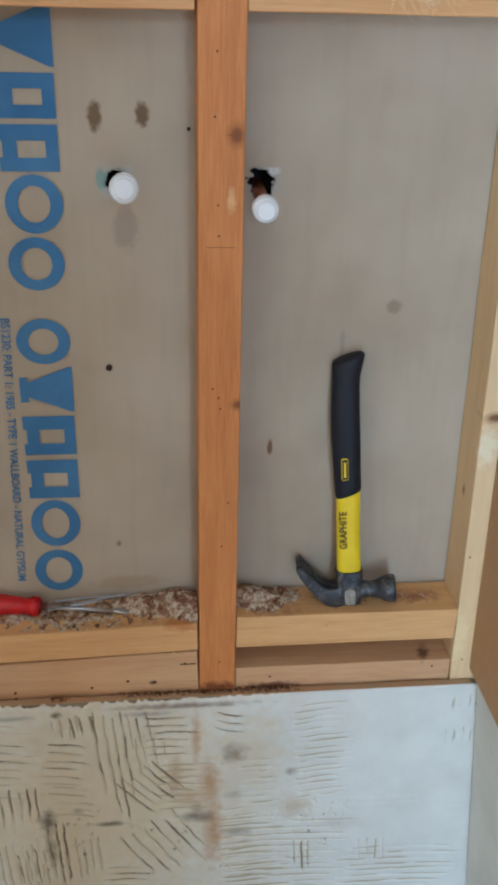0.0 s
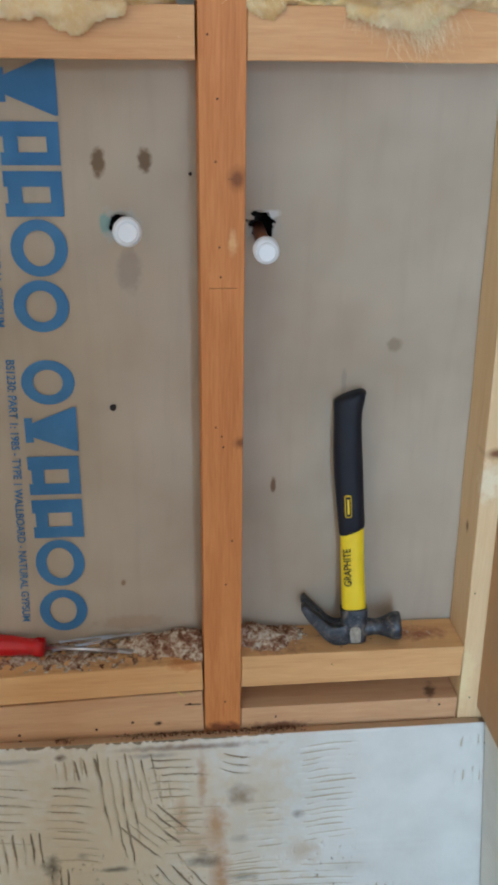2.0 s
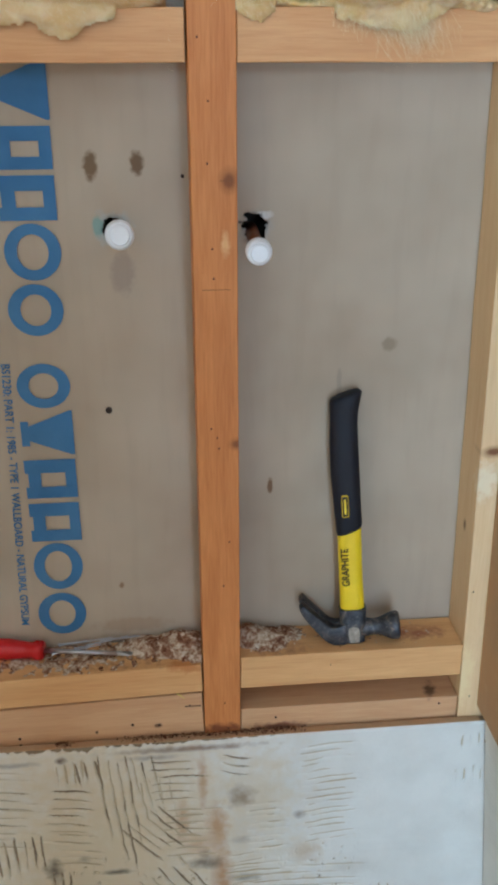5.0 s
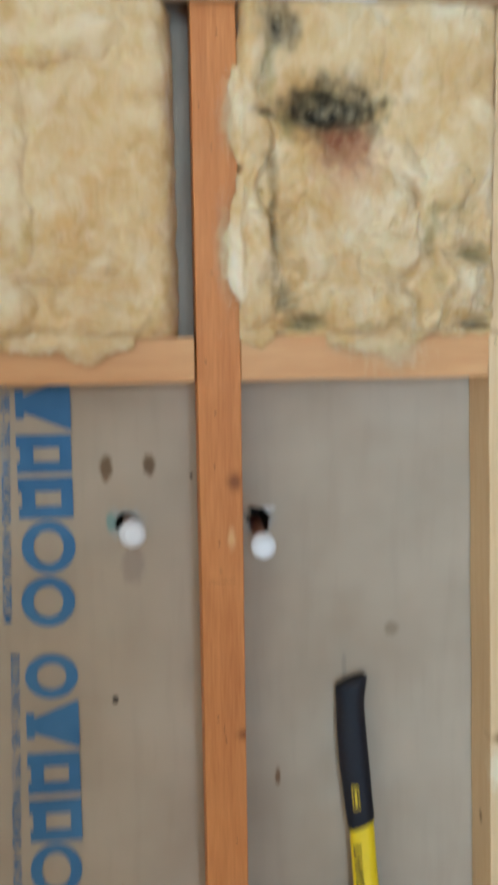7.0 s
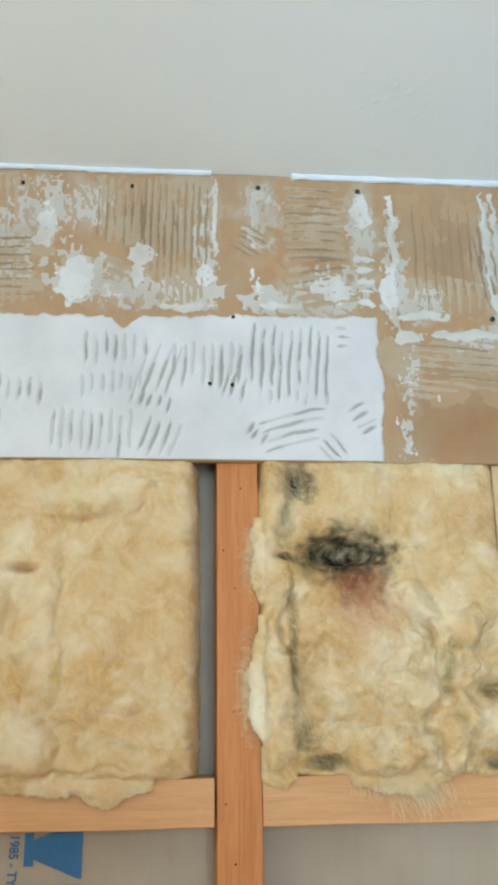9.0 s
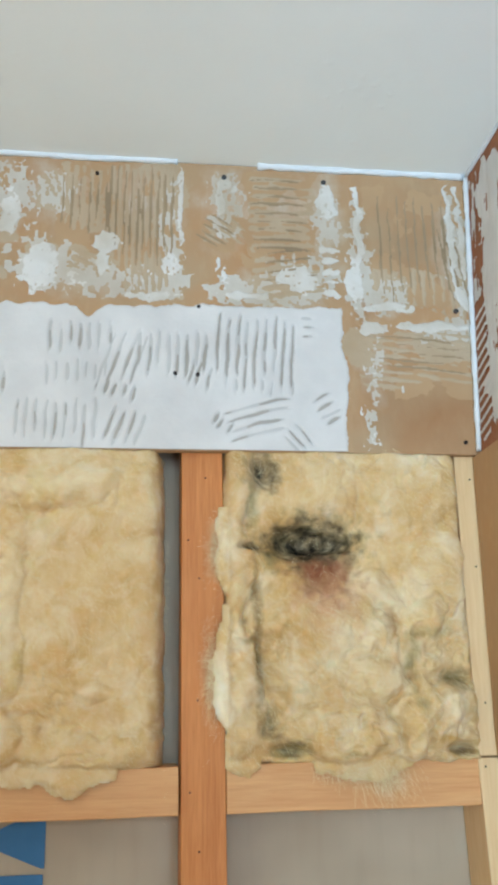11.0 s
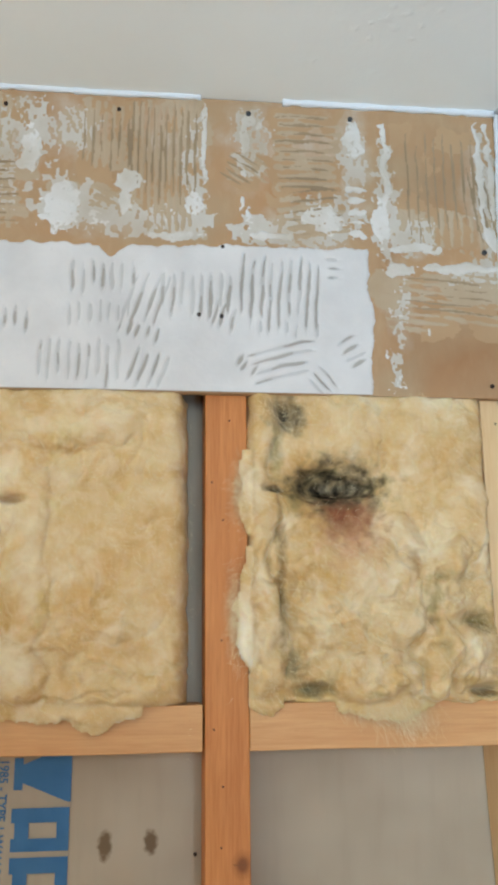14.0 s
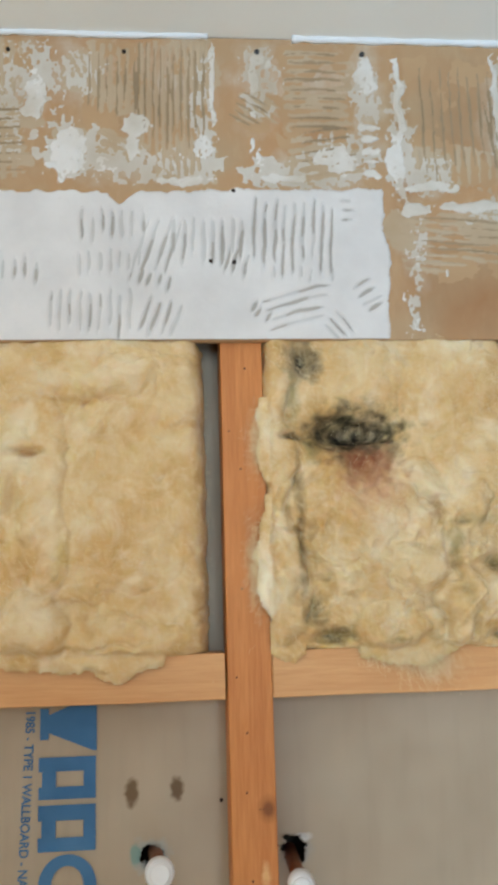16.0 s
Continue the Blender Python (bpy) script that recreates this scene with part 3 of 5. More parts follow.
def upper_board():
    ob = thing("upper_wall_board", box(XW, 0.372, -0.0125, -0.001, 1.999, 2.399, 0.0008), M_BROWN,
               "brown wall board with scraped remains of tile adhesive", "wall board", kind="structure")
    U, V = grid(-0.5, 0.364, 0.0013), grid(2.0005, 2.398, 0.0013)

    # thick white bed along the lower left
    def white_edge(u, v):
        wob = (fbm(u * 70, v * 70, 11) - 0.5) * 0.010
        top = 2.1865 + 0.008 * np.clip((u + 0.28) / 0.46, 0, 1) + wob - 0.014 * np.exp(-((u + 0.141) / 0.014) ** 2)
        right = 0.181 + wob + 0.006 * np.exp(-((v - 2.10) / 0.03) ** 2)
        return np.minimum(top - v, right - u)

    def grooves(u, v):
        """(first stroke's top u, v, step, count, length, angle), bend, taper, strength."""
        g = np.zeros_like(u)
        for n, (args, bend, taper, k) in enumerate([
                ((-0.186, 2.168, 0.0118, 7, 0.050, -90), 0.0, 0.8, 0.80), ((-0.104, 2.158, 0.0125, 4, 0.090, -109), 0.04, 0.9, 1.0), ((-0.076, 2.158, 0.0118, 8, 0.064, -93), 0.0, 0.9, 0.86),
                ((0.024, 2.184, 0.0118, 9, 0.104, -94), 0.05, 0.3, 0.84), ((0.126, 2.178, 0.0120, 3, 0.028, 0), 0.0, 0.0, 0.7), ((-0.290, 2.112, 0.0125, 5, 0.042, -92), 0.0, 1.5, 0.75),
                ((-0.222, 2.066, 0.0115, 9, 0.064, -92), 0.0, -0.8, 0.72), ((-0.116, 2.090, 0.0118, 4, 0.030, -104), 0.0, 0.5, 0.95), ((-0.104, 2.055, 0.0118, 4, 0.056, -108), 0.0, 0.3, 1.0)]):
            g = np.maximum(g, k * comb(u, v, *args, bend=bend, taper=taper, seed=2 + n, width=0.0027))
        for n, (args, bend, taper, k) in enumerate([
                ((0.026, 2.047, 0.0112, 4, 0.088, 15), 0.10, 0.2, 1.0), ((0.010, 2.032, -0.0105, 3, 0.026, 58), 0.0, 0.0, 1.0), ((0.136, 2.062, 0.0110, 4, 0.034, 30), 0.06, 0.4, 0.95),
                ((0.112, 2.036, -0.0095, 3, 0.042, -50), 0.05, 0.0, 0.75), ((-0.42, 2.16, 0.0125, 11, 0.07, -93), 0.0, 1.0, 0.9), ((-0.45, 2.07, 0.0125, 14, 0.06, -90), 0.0, -0.6, 0.8),
                ((-0.010, 2.120, 0.0120, 3, 0.045, -104), 0.03, 0.8, 1.0), ((-0.19, 2.115, 0.0118, 7, 0.040, -90), 0.0, -1.2, 0.50), ((0.03, 2.100, 0.0118, 8, 0.030, -95), 0.0, -1.2, 0.5)]):
            g = np.maximum(g, k * comb(u, v, *args, bend=bend, taper=taper, seed=20 + n, width=0.0025))
        return g

    def white(u, v):
        e = white_edge(u, v)
        bed = np.where(e > 0, 0.0022 * np.clip(e / 0.004, 0, 1) ** 0.5, -0.001) + 0.0004 * (fbm(u * 40, v * 40, 9) - 0.5)
        h = bed - 0.0048 * grooves(u, v) * (e > 0)
        return h

    def patches(u, v):
        """Loose patches and streaks above and beside the bed."""
        h = np.full_like(u, -0.001)
        u0, v0 = u, v
        u = u0 + 0.016 * (fbm(u0 * 45, v0 * 45, 301, 3) - 0.5)
        v = v0 + 0.016 * (fbm(u0 * 45, v0 * 45, 302, 3) - 0.5)
        for n, (cu, cv, ru, rv) in enumerate([
                (-0.246, 2.315, 0.019, 0.050), (-0.204, 2.236, 0.032, 0.042), (-0.120, 2.277, 0.020, 0.016), (-0.125, 2.247, 0.011, 0.028), (-0.027, 2.33, 0.0055, 0.075),
                (-0.042, 2.246, 0.018, 0.020), (-0.062, 2.203, 0.045, 0.0075), (0.030, 2.37, 0.011, 0.013), (0.022, 2.345, 0.009, 0.03), (0.020, 2.290, 0.008, 0.009),
                (0.166, 2.352, 0.017, 0.034), (0.125, 2.232, 0.040, 0.026), (0.209, 2.30, 0.0085, 0.088), (0.202, 2.235, 0.014, 0.040), (0.240, 2.198, 0.048, 0.0095)]):
            p = ellipse(u, v, cu, cv, 0.82 * ru, 0.85 * rv, seed=20 + n, ragged=0.40, scale=110)
            h = np.maximum(h, np.where(p > 0, 0.0013 * np.clip(p * 3, 0, 1), -0.001) - 0.0010 * np.clip(fbm(u * 260, v * 260, 31 + n) - 0.58, 0, 1) * 5)
        for n, (cu, cv, ru, rv) in enumerate([
                (0.171, 2.278, 0.015, 0.0055), (0.171, 2.263, 0.015, 0.0055), (0.171, 2.246, 0.014, 0.005), (0.170, 2.230, 0.013, 0.004), (0.170, 2.214, 0.012, 0.004),
                (0.30, 2.173, 0.062, 0.0085), (0.223, 2.165, 0.020, 0.009), (0.338, 2.30, 0.0050, 0.085), (0.350, 2.30, 0.0045, 0.08), (0.345, 2.215, 0.012, 0.018),
                (0.024, 2.258, 0.0035, 0.009), (0.030, 2.236, 0.0035, 0.009), (0.06, 2.207, 0.030, 0.006), (0.044, 2.36, 0.005, 0.006), (0.257, 2.086, 0.0035, 0.0045)]):
            p = ellipse(u, v, cu, cv, ru, rv, seed=50 + n, ragged=0.38, scale=120)
            h = np.maximum(h, np.where(p > 0, 0.0016 * np.clip(p * 3, 0, 1), -0.001))
        for n, (cu, v0, v1) in enumerate([(0.218, 2.09, 2.16), (0.210, 2.004, 2.07), (-0.075, 2.21, 2.24), (-0.155, 2.205, 2.235), (0.03, 2.205, 2.25)]):
            s = slab(u, v, cu - 0.012, cu + 0.012, v0, v1, 70 + n, 0.002)
            h = np.maximum(h, np.where((s > 0) & (fbm(u * 230, v * 230, 80 + n, 3) > 0.60), 0.0010, -0.001))
        return h

    def film(u, v):
        """Thin grey remains, combed; they also lie under the white bed."""
        h = np.full_like(u, -0.001)
        zones = [(-0.18, -0.125, 2.285, 2.385, -90, 0.011), (-0.125, -0.03, 2.205, 2.392, -90, 0.0088), (-0.31, -0.255, 2.19, 2.29, 3, 0.011), (-0.46, -0.26, 2.2, 2.39, -88, 0.012),
                 (0.062, 0.150, 2.275, 2.388, 2, 0.0125), (0.005, 0.062, 2.285, 2.325, -35, 0.009), (0.215, 0.36, 2.195, 2.255, -90, 0.0128), (0.20, 0.36, 2.085, 2.165, -6, 0.0105),
                 (0.065, 0.16, 2.20, 2.265, 10, 0.013), (-0.17, -0.11, 2.225, 2.27, -20, 0.010)]
        for n, (u0, u1, v0, v1, ang, pitch) in enumerate(zones):
            s = slab(u, v, u0, u1, v0, v1, 100 + n, 0.016, 45)
            a = radians(ang)
            q = (u * math.sin(a) - v * math.cos(a)) + 0.004 * (fbm(u * 22, v * 22, 110 + n, 2) - 0.5) 
            ridge = 0.5 + 0.5 * np.cos(2 * math.pi * q / pitch)
            thin = fbm(u * 26, v * 26, 120 + n, 3)
            body = -0.00035 + 0.0009 * np.clip(ridge, 0, 1) ** 1.3 + 0.0022 * (thin - 0.47) + 0.0009 * (fbm(u * 150, v * 150, 130 + n, 2) - 0.5)
            h = np.maximum(h, np.where(s > 0, body * np.clip(s / 0.01, 0, 1) + 0.00005, -0.001))
        for n, (cu, cv, ru, rv) in enumerate([(-0.19, 2.345, 0.03, 0.03), (-0.04, 2.345, 0.02, 0.04), (0.085, 2.222, 0.026, 0.020), (0.236, 2.225, 0.034, 0.024), (0.20, 2.14, 0.02, 0.03), (-0.205, 2.262, 0.02, 0.014),
                                              (0.32, 2.145, 0.05, 0.022), (-0.14, 2.24, 0.03, 0.02), (0.345, 2.25, 0.015, 0.06), (-0.25, 2.28, 0.02, 0.012)]):
            p = ellipse(u, v, cu, cv, ru, rv, seed=140 + n, ragged=0.4, scale=60)
            h = np.maximum(h, np.where(p > 0, 0.0004, -0.001))
        return h

    def haze(u, v):
        """Scraped, half-gone white remains."""
        h = np.full_like(u, -0.001)
        wu = u + 0.02 * (fbm(u * 40, v * 40, 311, 3) - 0.5)
        wv = v + 0.02 * (fbm(u * 40, v * 40, 312, 3) - 0.5)
        for n, (cu, cv, ru, rv) in enumerate([
                (-0.19, 2.350, 0.035, 0.035), (0.030, 2.340, 0.030, 0.050), (0.166, 2.320, 0.020, 0.060), (0.10, 2.212, 0.070, 0.018), (-0.06, 2.222, 0.055, 0.020), (0.208, 2.260, 0.020, 0.085), (0.330, 2.165, 0.050, 0.020),
                (0.222, 2.110, 0.012, 0.055), (-0.285, 2.300, 0.035, 0.080), (-0.20, 2.245, 0.045, 0.05), (-0.14, 2.225, 0.06, 0.030), (0.345, 2.28, 0.018, 0.10), (0.235, 2.215, 0.045, 0.030), (0.13, 2.235, 0.055, 0.035),
                (-0.04, 2.28, 0.016, 0.10), (-0.24, 2.34, 0.03, 0.06), (0.035, 2.215, 0.03, 0.02), (0.211, 2.03, 0.008, 0.035)]):
            p = ellipse(wu, wv, cu, cv, ru, rv, seed=320 + n, ragged=0.3, scale=80)
            cut = fbm(u * 190, v * 120, 340 + n, 3) + 0.35 * np.clip(p, 0, 0.6)
            h = np.maximum(h, np.where((p > 0) & (cut > 0.55), 0.00045 + 0.0006 * np.clip(cut - 0.55, 0, 0.4), -0.001))
        return h

    def ridges(u, v):
        """Dirty ridges left by the notched trowel."""
        g = np.zeros_like(u)
        for n, (args, bend) in enumerate([
                ((-0.178, 2.372, 0.0108, 6, 0.085, -91), 0.0), ((-0.118, 2.385, 0.0088, 10, 0.140, -91), 0.02), ((0.066, 2.380, 0.0128, 9, 0.082, 0), 0.08), ((0.006, 2.326, 0.0085, 5, 0.050, -32), 0.05),
                ((0.238, 2.360, 0.0125, 8, 0.155, -90), 0.03), ((0.315, 2.330, 0.0110, 3, 0.130, -82), 0.06), ((0.232, 2.158, 0.0105, 5, 0.110, -4), 0.03), ((-0.315, 2.290, 0.0110, 8, 0.060, 3), 0.05),
                ((0.075, 2.268, 0.0130, 4, 0.085, 8), 0.06), ((-0.40, 2.38, 0.0120, 8, 0.12, -90), 0.02)]):
            g = np.maximum(g, comb(u, v, *args, bend=bend, seed=400 + n, width=0.0026))
        return np.where(g > 0.30, 0.0006 + 0.0008 * (g - 0.30), -0.001)

    def comb_bed(u, v):
        h = np.full_like(u, -0.001)
        for n, (u0, u1, v0, v1) in enumerate([(-0.185, -0.03, 2.235, 2.388), (-0.46, -0.25, 2.19, 2.39), (0.055, 0.155, 2.265, 2.388), (0.0, 0.065, 2.275, 2.33), (0.218, 0.36, 2.20, 2.372), (0.21, 0.36, 2.08, 2.165), (0.06, 0.165, 2.2, 2.26)]):
            s = slab(u, v, u0, u1, v0, v1, 200 + n, 0.020, 40)
            h = np.maximum(h, np.where((s > 0) & (fbm(u * 30, v * 24, 210 + n, 4) > 0.44), 0.00015, -0.001))
        return h

    # Two flat sheets under the white carry the grooves' shading as colour.
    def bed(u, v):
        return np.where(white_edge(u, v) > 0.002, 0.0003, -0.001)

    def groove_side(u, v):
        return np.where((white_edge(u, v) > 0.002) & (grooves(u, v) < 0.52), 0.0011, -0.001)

    for nm, fn, mat, lab in [("groove_side", groove_side, M_SIDE, "pale grey sheet in the trowel grooves, their shading as colour"), ("tile_adhesive", white, M_WHITE, "white combed tile adhesive"), ("adhesive_patch", patches, M_PATCH, "scraped white adhesive patches"), ("adhesive_film", film, M_GREYFILM, "thin grey adhesive film"), ("adhesive_haze", haze, M_HAZE, "scraped pale adhesive remains"), ("trowel_ridge", ridges, M_RIDGE, "dirty raised trowel ridges"), ("comb_bed", comb_bed, M_COMBBED, "dirty thin combed film"), ("groove_bed", bed, M_UNDER, "grey bed in the grooves, their deeper shade as colour")]:
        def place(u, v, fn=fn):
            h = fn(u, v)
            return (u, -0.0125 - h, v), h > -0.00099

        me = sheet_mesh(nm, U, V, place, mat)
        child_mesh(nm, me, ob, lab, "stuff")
    for cu, cv in [(-0.137, 2.3755), (-0.279, 2.375), (-0.0045, 2.189), (-0.034, 2.098), (-0.006, 2.097), (0.332, 2.0145)]:
        part("screw_hole", rod(bmesh.new(), (cu, -0.0148, cv), (cu, -0.0120, cv), 0.0026, sides=10), M_NAIL, ob)
    for cu, cv in [(0.165, 2.379), (0.335, 2.195), (0.03, 2.379)]:
        bm = bmesh.new()
        rod(bm, (cu, -0.0150, cv), (cu, -0.0125, cv), 0.0034, sides=12)
        part("screw_head", bm, M_STEEL, ob)
    return ob


upper_wall_board = upper_board()


def lower_board():
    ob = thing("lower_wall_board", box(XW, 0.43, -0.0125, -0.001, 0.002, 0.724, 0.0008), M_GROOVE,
               "wall board under old cream tile adhesive, stained below the studs", "wall board", kind="structure")
    U, V = grid(-0.42, 0.425, 0.0012), grid(0.22, 0.7245, 0.0012)

    def edge(u, v):
        return 0.3762 + 0.0966 * (0.745 - v) - u + (fbm(u * 60, v * 60, 4) - 0.5) * 0.002

    def height(u, v):
        g = np.zeros_like(u)
        for n, (args, bend) in enumerate([
                ((-0.40, 0.664, 0.0155, 6, 0.135, -6), 0.05), ((-0.245, 0.652, 0.0150, 6, 0.068, -9), 0.10), ((-0.206, 0.702, 0.0128, 3, 0.046, -85), 0.0), ((-0.176, 0.702, 0.0128, 4, 0.200, -85), 0.03),
                ((-0.128, 0.700, 0.0125, 3, 0.095, -82), 0.03), ((-0.102, 0.690, 0.0135, 6, 0.078, -2), 0.03), ((-0.098, 0.610, -0.0130, 6, 0.088, -50), 0.05), ((-0.150, 0.458, 0.0190, 6, 0.115, -58), 0.06),
                ((-0.004, 0.694, 0.0140, 3, 0.050, -14), -0.3), ((-0.33, 0.566, 0.0130, 6, 0.080, -88), 0.0)]):
            g = np.maximum(g, comb(u, v, *args, bend=bend, seed=10 + n, width=0.0019))
        for n, (args, bend) in enumerate([
                ((0.105, 0.700, 0.0120, 16, 0.085, 5), 0.12), ((0.075, 0.470, 0.0135, 14, 0.130, -3), 0.05), ((0.120, 0.428, 0.0115, 3, 0.070, -86), 0.0), ((0.225, 0.420, 0.0125, 4, 0.055, -86), 0.0),
                ((0.343, 0.705, 0.0120, 4, 0.030, -88), 0.0), ((0.340, 0.645, 0.0120, 4, 0.040, -88), 0.0), ((-0.302, 0.440, 0.0125, 5, 0.085, -86), 0.02), ((-0.253, 0.505, 0.0110, 3, 0.150, -88), 0.03),
                ((-0.175, 0.390, 0.0140, 5, 0.075, -4), 0.05), ((0.000, 0.500, 0.0150, 12, 0.06, 6), 0.05)]):
            deep = 0.55 if n in (0, 1, 3, 4, 5, 9) else 1.0
            g = np.maximum(g, deep * comb(u, v, *args, bend=bend, seed=30 + n, width=0.0018))
        g = np.maximum(g, comb(u, v, -0.07, 0.60, 0.0125, 6, 0.05, -4, 0.03, seed=51) * 0.7)
        for n, (args, amp) in enumerate([((-0.46, 0.705, 0.0140, 11, 0.20, -5), 0.45), ((-0.245, 0.570, 0.0140, 5, 0.075, -10), 0.5), ((-0.235, 0.702, 0.0125, 4, 0.05, -86), 0.5), ((-0.118, 0.66, 0.0125, 4, 0.10, -84), 0.5),
                                         ((-0.095, 0.60, 0.0125, 8, 0.09, -2), 0.5), ((0.03, 0.60, 0.0125, 8, 0.06, 3), 0.45), ((0.20, 0.40, 0.0130, 10, 0.19, -2), 0.5), ((-0.46, 0.56, 0.0130, 11, 0.085, -88), 0.5),
                                         ((-0.24, 0.46, 0.0120, 6, 0.10, -87), 0.6), ((-0.33, 0.46, 0.012, 6, 0.12, -87), 0.5), ((0.0, 0.48, 0.0130, 14, 0.11, 2), 0.55), ((-0.17, 0.33, 0.013, 10, 0.15, -5), 0.6)]):
            g = np.maximum(g, amp * comb(u, v, *args, bend=0.06, seed=60 + n, width=0.0026))
        # ridges left where tile joints ran
        joint = np.exp(-((v - 0.487 - 0.006 * (u > 0.2)) / 0.004) ** 2) * np.clip(fbm(u * 20, v * 4, 8) * 2 - 0.5, 0, 1) + 0.7 * np.exp(-((v - 0.508 + 0.02 * (u - 0.2)) / 0.003) ** 2) * (u > 0.2) * (u < 0.31)
        up = np.exp(-((u + 0.258) / 0.008) ** 2)
        h = 0.0021 + 0.0006 * (fbm(u * 30, v * 30, 6) - 0.5) + 0.0018 * joint + 0.0006 * up - 0.0043 * g
        pits = np.clip(fbm(u * 170, v * 90, 77, 3) - 0.70, 0, 1) * 0.05 * np.clip(1 - np.abs(v - 0.44) / 0.09, 0, 1) * np.clip(fbm(u * 14, v * 14, 78, 2) * 3 - 1.3, 0, 1) * (u < 0.2)
        top = np.clip((0.7235 + (fbm(u * 90, v * 20, 15) - 0.62) * 0.022 * np.clip(0.12 - u, 0, 0.3) / 0.3 - v) / 0.003, -1, 1)
        return np.where(edge(u, v) > 0, np.minimum(h - pits, 0.0022 * top + 0.0004), -0.002)

    def place(u, v):
        h = height(u, v)
        return (u, -0.0125 - h, v), (edge(u, v) > 0) & (h > -0.0012)

    # Flat sheet whose darker colour stands in for shadow inside the grooves.
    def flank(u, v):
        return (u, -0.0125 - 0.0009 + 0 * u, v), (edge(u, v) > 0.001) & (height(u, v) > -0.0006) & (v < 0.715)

    child_mesh("groove_side", sheet_mesh("groove_side", U, V, flank, M_FLANK), ob, "mid-brown sheet in the trowel grooves, their shading as colour", "stuff")
    me = sheet_mesh("tile_adhesive", U, V, place, M_CREAM)
    part("board_edge", box(-0.6, 0.368, -0.0122, -0.0012, 0.7242, 0.7251, 0.0003), M_BROWN, ob, "brown cut edge")
    child_mesh("tile_adhesive", me, ob, "cream combed tile adhesive with rusty drips and dark grooves", "stuff")
    return ob


lower_wall_board = lower_board()


def slanted(x_lo, z_lo, x_hi, z_hi, y0, y1, thick):
    """An upright board in the side wall whose face leans a little."""
    bm = bmesh.new()
    v = [bm.verts.new((x, y, z)) for z, x in ((z_lo, x_lo), (z_hi, x_hi)) for x, y in ((x, y0), (x + thick, y0), (x + thick, y1), (x, y1))]
    for f in ((0, 1, 2, 3), (7, 6, 5, 4), (0, 4, 5, 1), (1, 5, 6, 2), (2, 6, 7, 3), (3, 7, 4, 0)):
        bm.faces.new([v[i] for i in f])
    bmesh.ops.recalc_face_normals(bm, faces=bm.faces)
    return bm


def bowed(profile, y0, y1, thick):
    """An upright board whose face follows (z, x) up its height."""
    bm = bmesh.new()
    rings = [[bm.verts.new((px, y, z)) for px, y in ((x, y0), (x + thick, y0), (x + thick, y1), (x, y1))] for z, x in profile]
    for lo, hi in zip(rings, rings[1:]):
        for k in range(4):
            bm.faces.new((lo[k], lo[(k + 1) % 4], hi[(k + 1) % 4], hi[k]))
    bm.faces.new(rings[0][::-1])
    bm.faces.new(rings[-1])
    bmesh.ops.recalc_face_normals(bm, faces=bm.faces)
    return bm


def east_wall():
    thing("wall_east", box(0.47, 0.6, YS, 0.16, 0, ZC), M_WALL, "plain wall behind the side boards", "wall", kind="structure")
    lo = thing("side_board_lower", slanted(0.445, 0.0, 0.373, 0.745, YS, -0.016, 0.02), M_GROOVE, "side wall board under pale tile adhesive", "wall board", kind="structure")
    mid = thing("side_board_bare", bowed([(0.746, 0.3643), (1.66, 0.3392), (1.9975, 0.3432)], YS, -0.003, 0.02), M_BARE, "bare brown side wall board, tiles and adhesive gone", "wall board", kind="structure")
    up = thing("side_board_upper", slanted(0.349, 1.9985, 0.3675, 2.399, YS, -0.0165, 0.02), M_RED, "reddish-brown side board with streaks of adhesive", "wall board", kind="structure")

    def low_h(s, v):
        r = 0.5 + 0.5 * np.cos(2 * math.pi * (v + 0.25 * s + 0.006 * fbm(s * 15, v * 15, 5)) / 0.010)
        return 0.0016 - 0.0012 * r ** 3 + 0.0005 * fbm(s * 60, v * 60, 6)

    me = sheet_mesh("tile_adhesive", grid(-0.62, -0.018, 0.003), grid(0.2, 0.7445, 0.002),
                    lambda s, v: ((0.373 + (0.745 - v) * 0.0966 - low_h(s, v), s, v), v > 0), M_CREAM)
    child_mesh("tile_adhesive", me, lo, "pale combed tile adhesive", "stuff")

    def up_h(s, v):
        strip = slab(s, v, -0.20, -0.055, 2.02, 2.38, 5, 0.03, 40)
        teeth = 0.5 + 0.5 * np.cos(2 * math.pi * (v + 0.3 * s) / 0.014)
        low = slab(s, v, -0.062, -0.022, 2.012, 2.19, 9, 0.010, 50)
        side = slab(s, v, -0.052, -0.020, 2.20, 2.385, 12, 0.012, 60)
        h = np.where(strip > 0, 0.0012 * np.clip(fbm(s * 60, v * 20, 8) * 3 - 1.0, -0.2, 1), -0.001)
        h = np.maximum(h, np.where((low > 0) & (teeth > 0.45), 0.0016, -0.001))
        return np.maximum(h, np.where((side > 0) & (fbm(s * 130, v * 25, 14) > 0.5), 0.0012, -0.001))

    me = sheet_mesh("tile_adhesive", grid(-0.4, -0.017, 0.0016), grid(2.001, 2.397, 0.0016),
                    lambda s, v: ((0.349 + (v - 1.9985) * 0.0462 - up_h(s, v), s, v), up_h(s, v) > -0.0009), M_WHITE)
    child_mesh("tile_adhesive", me, up, "white streaks of tile adhesive", "stuff")


east_wall()


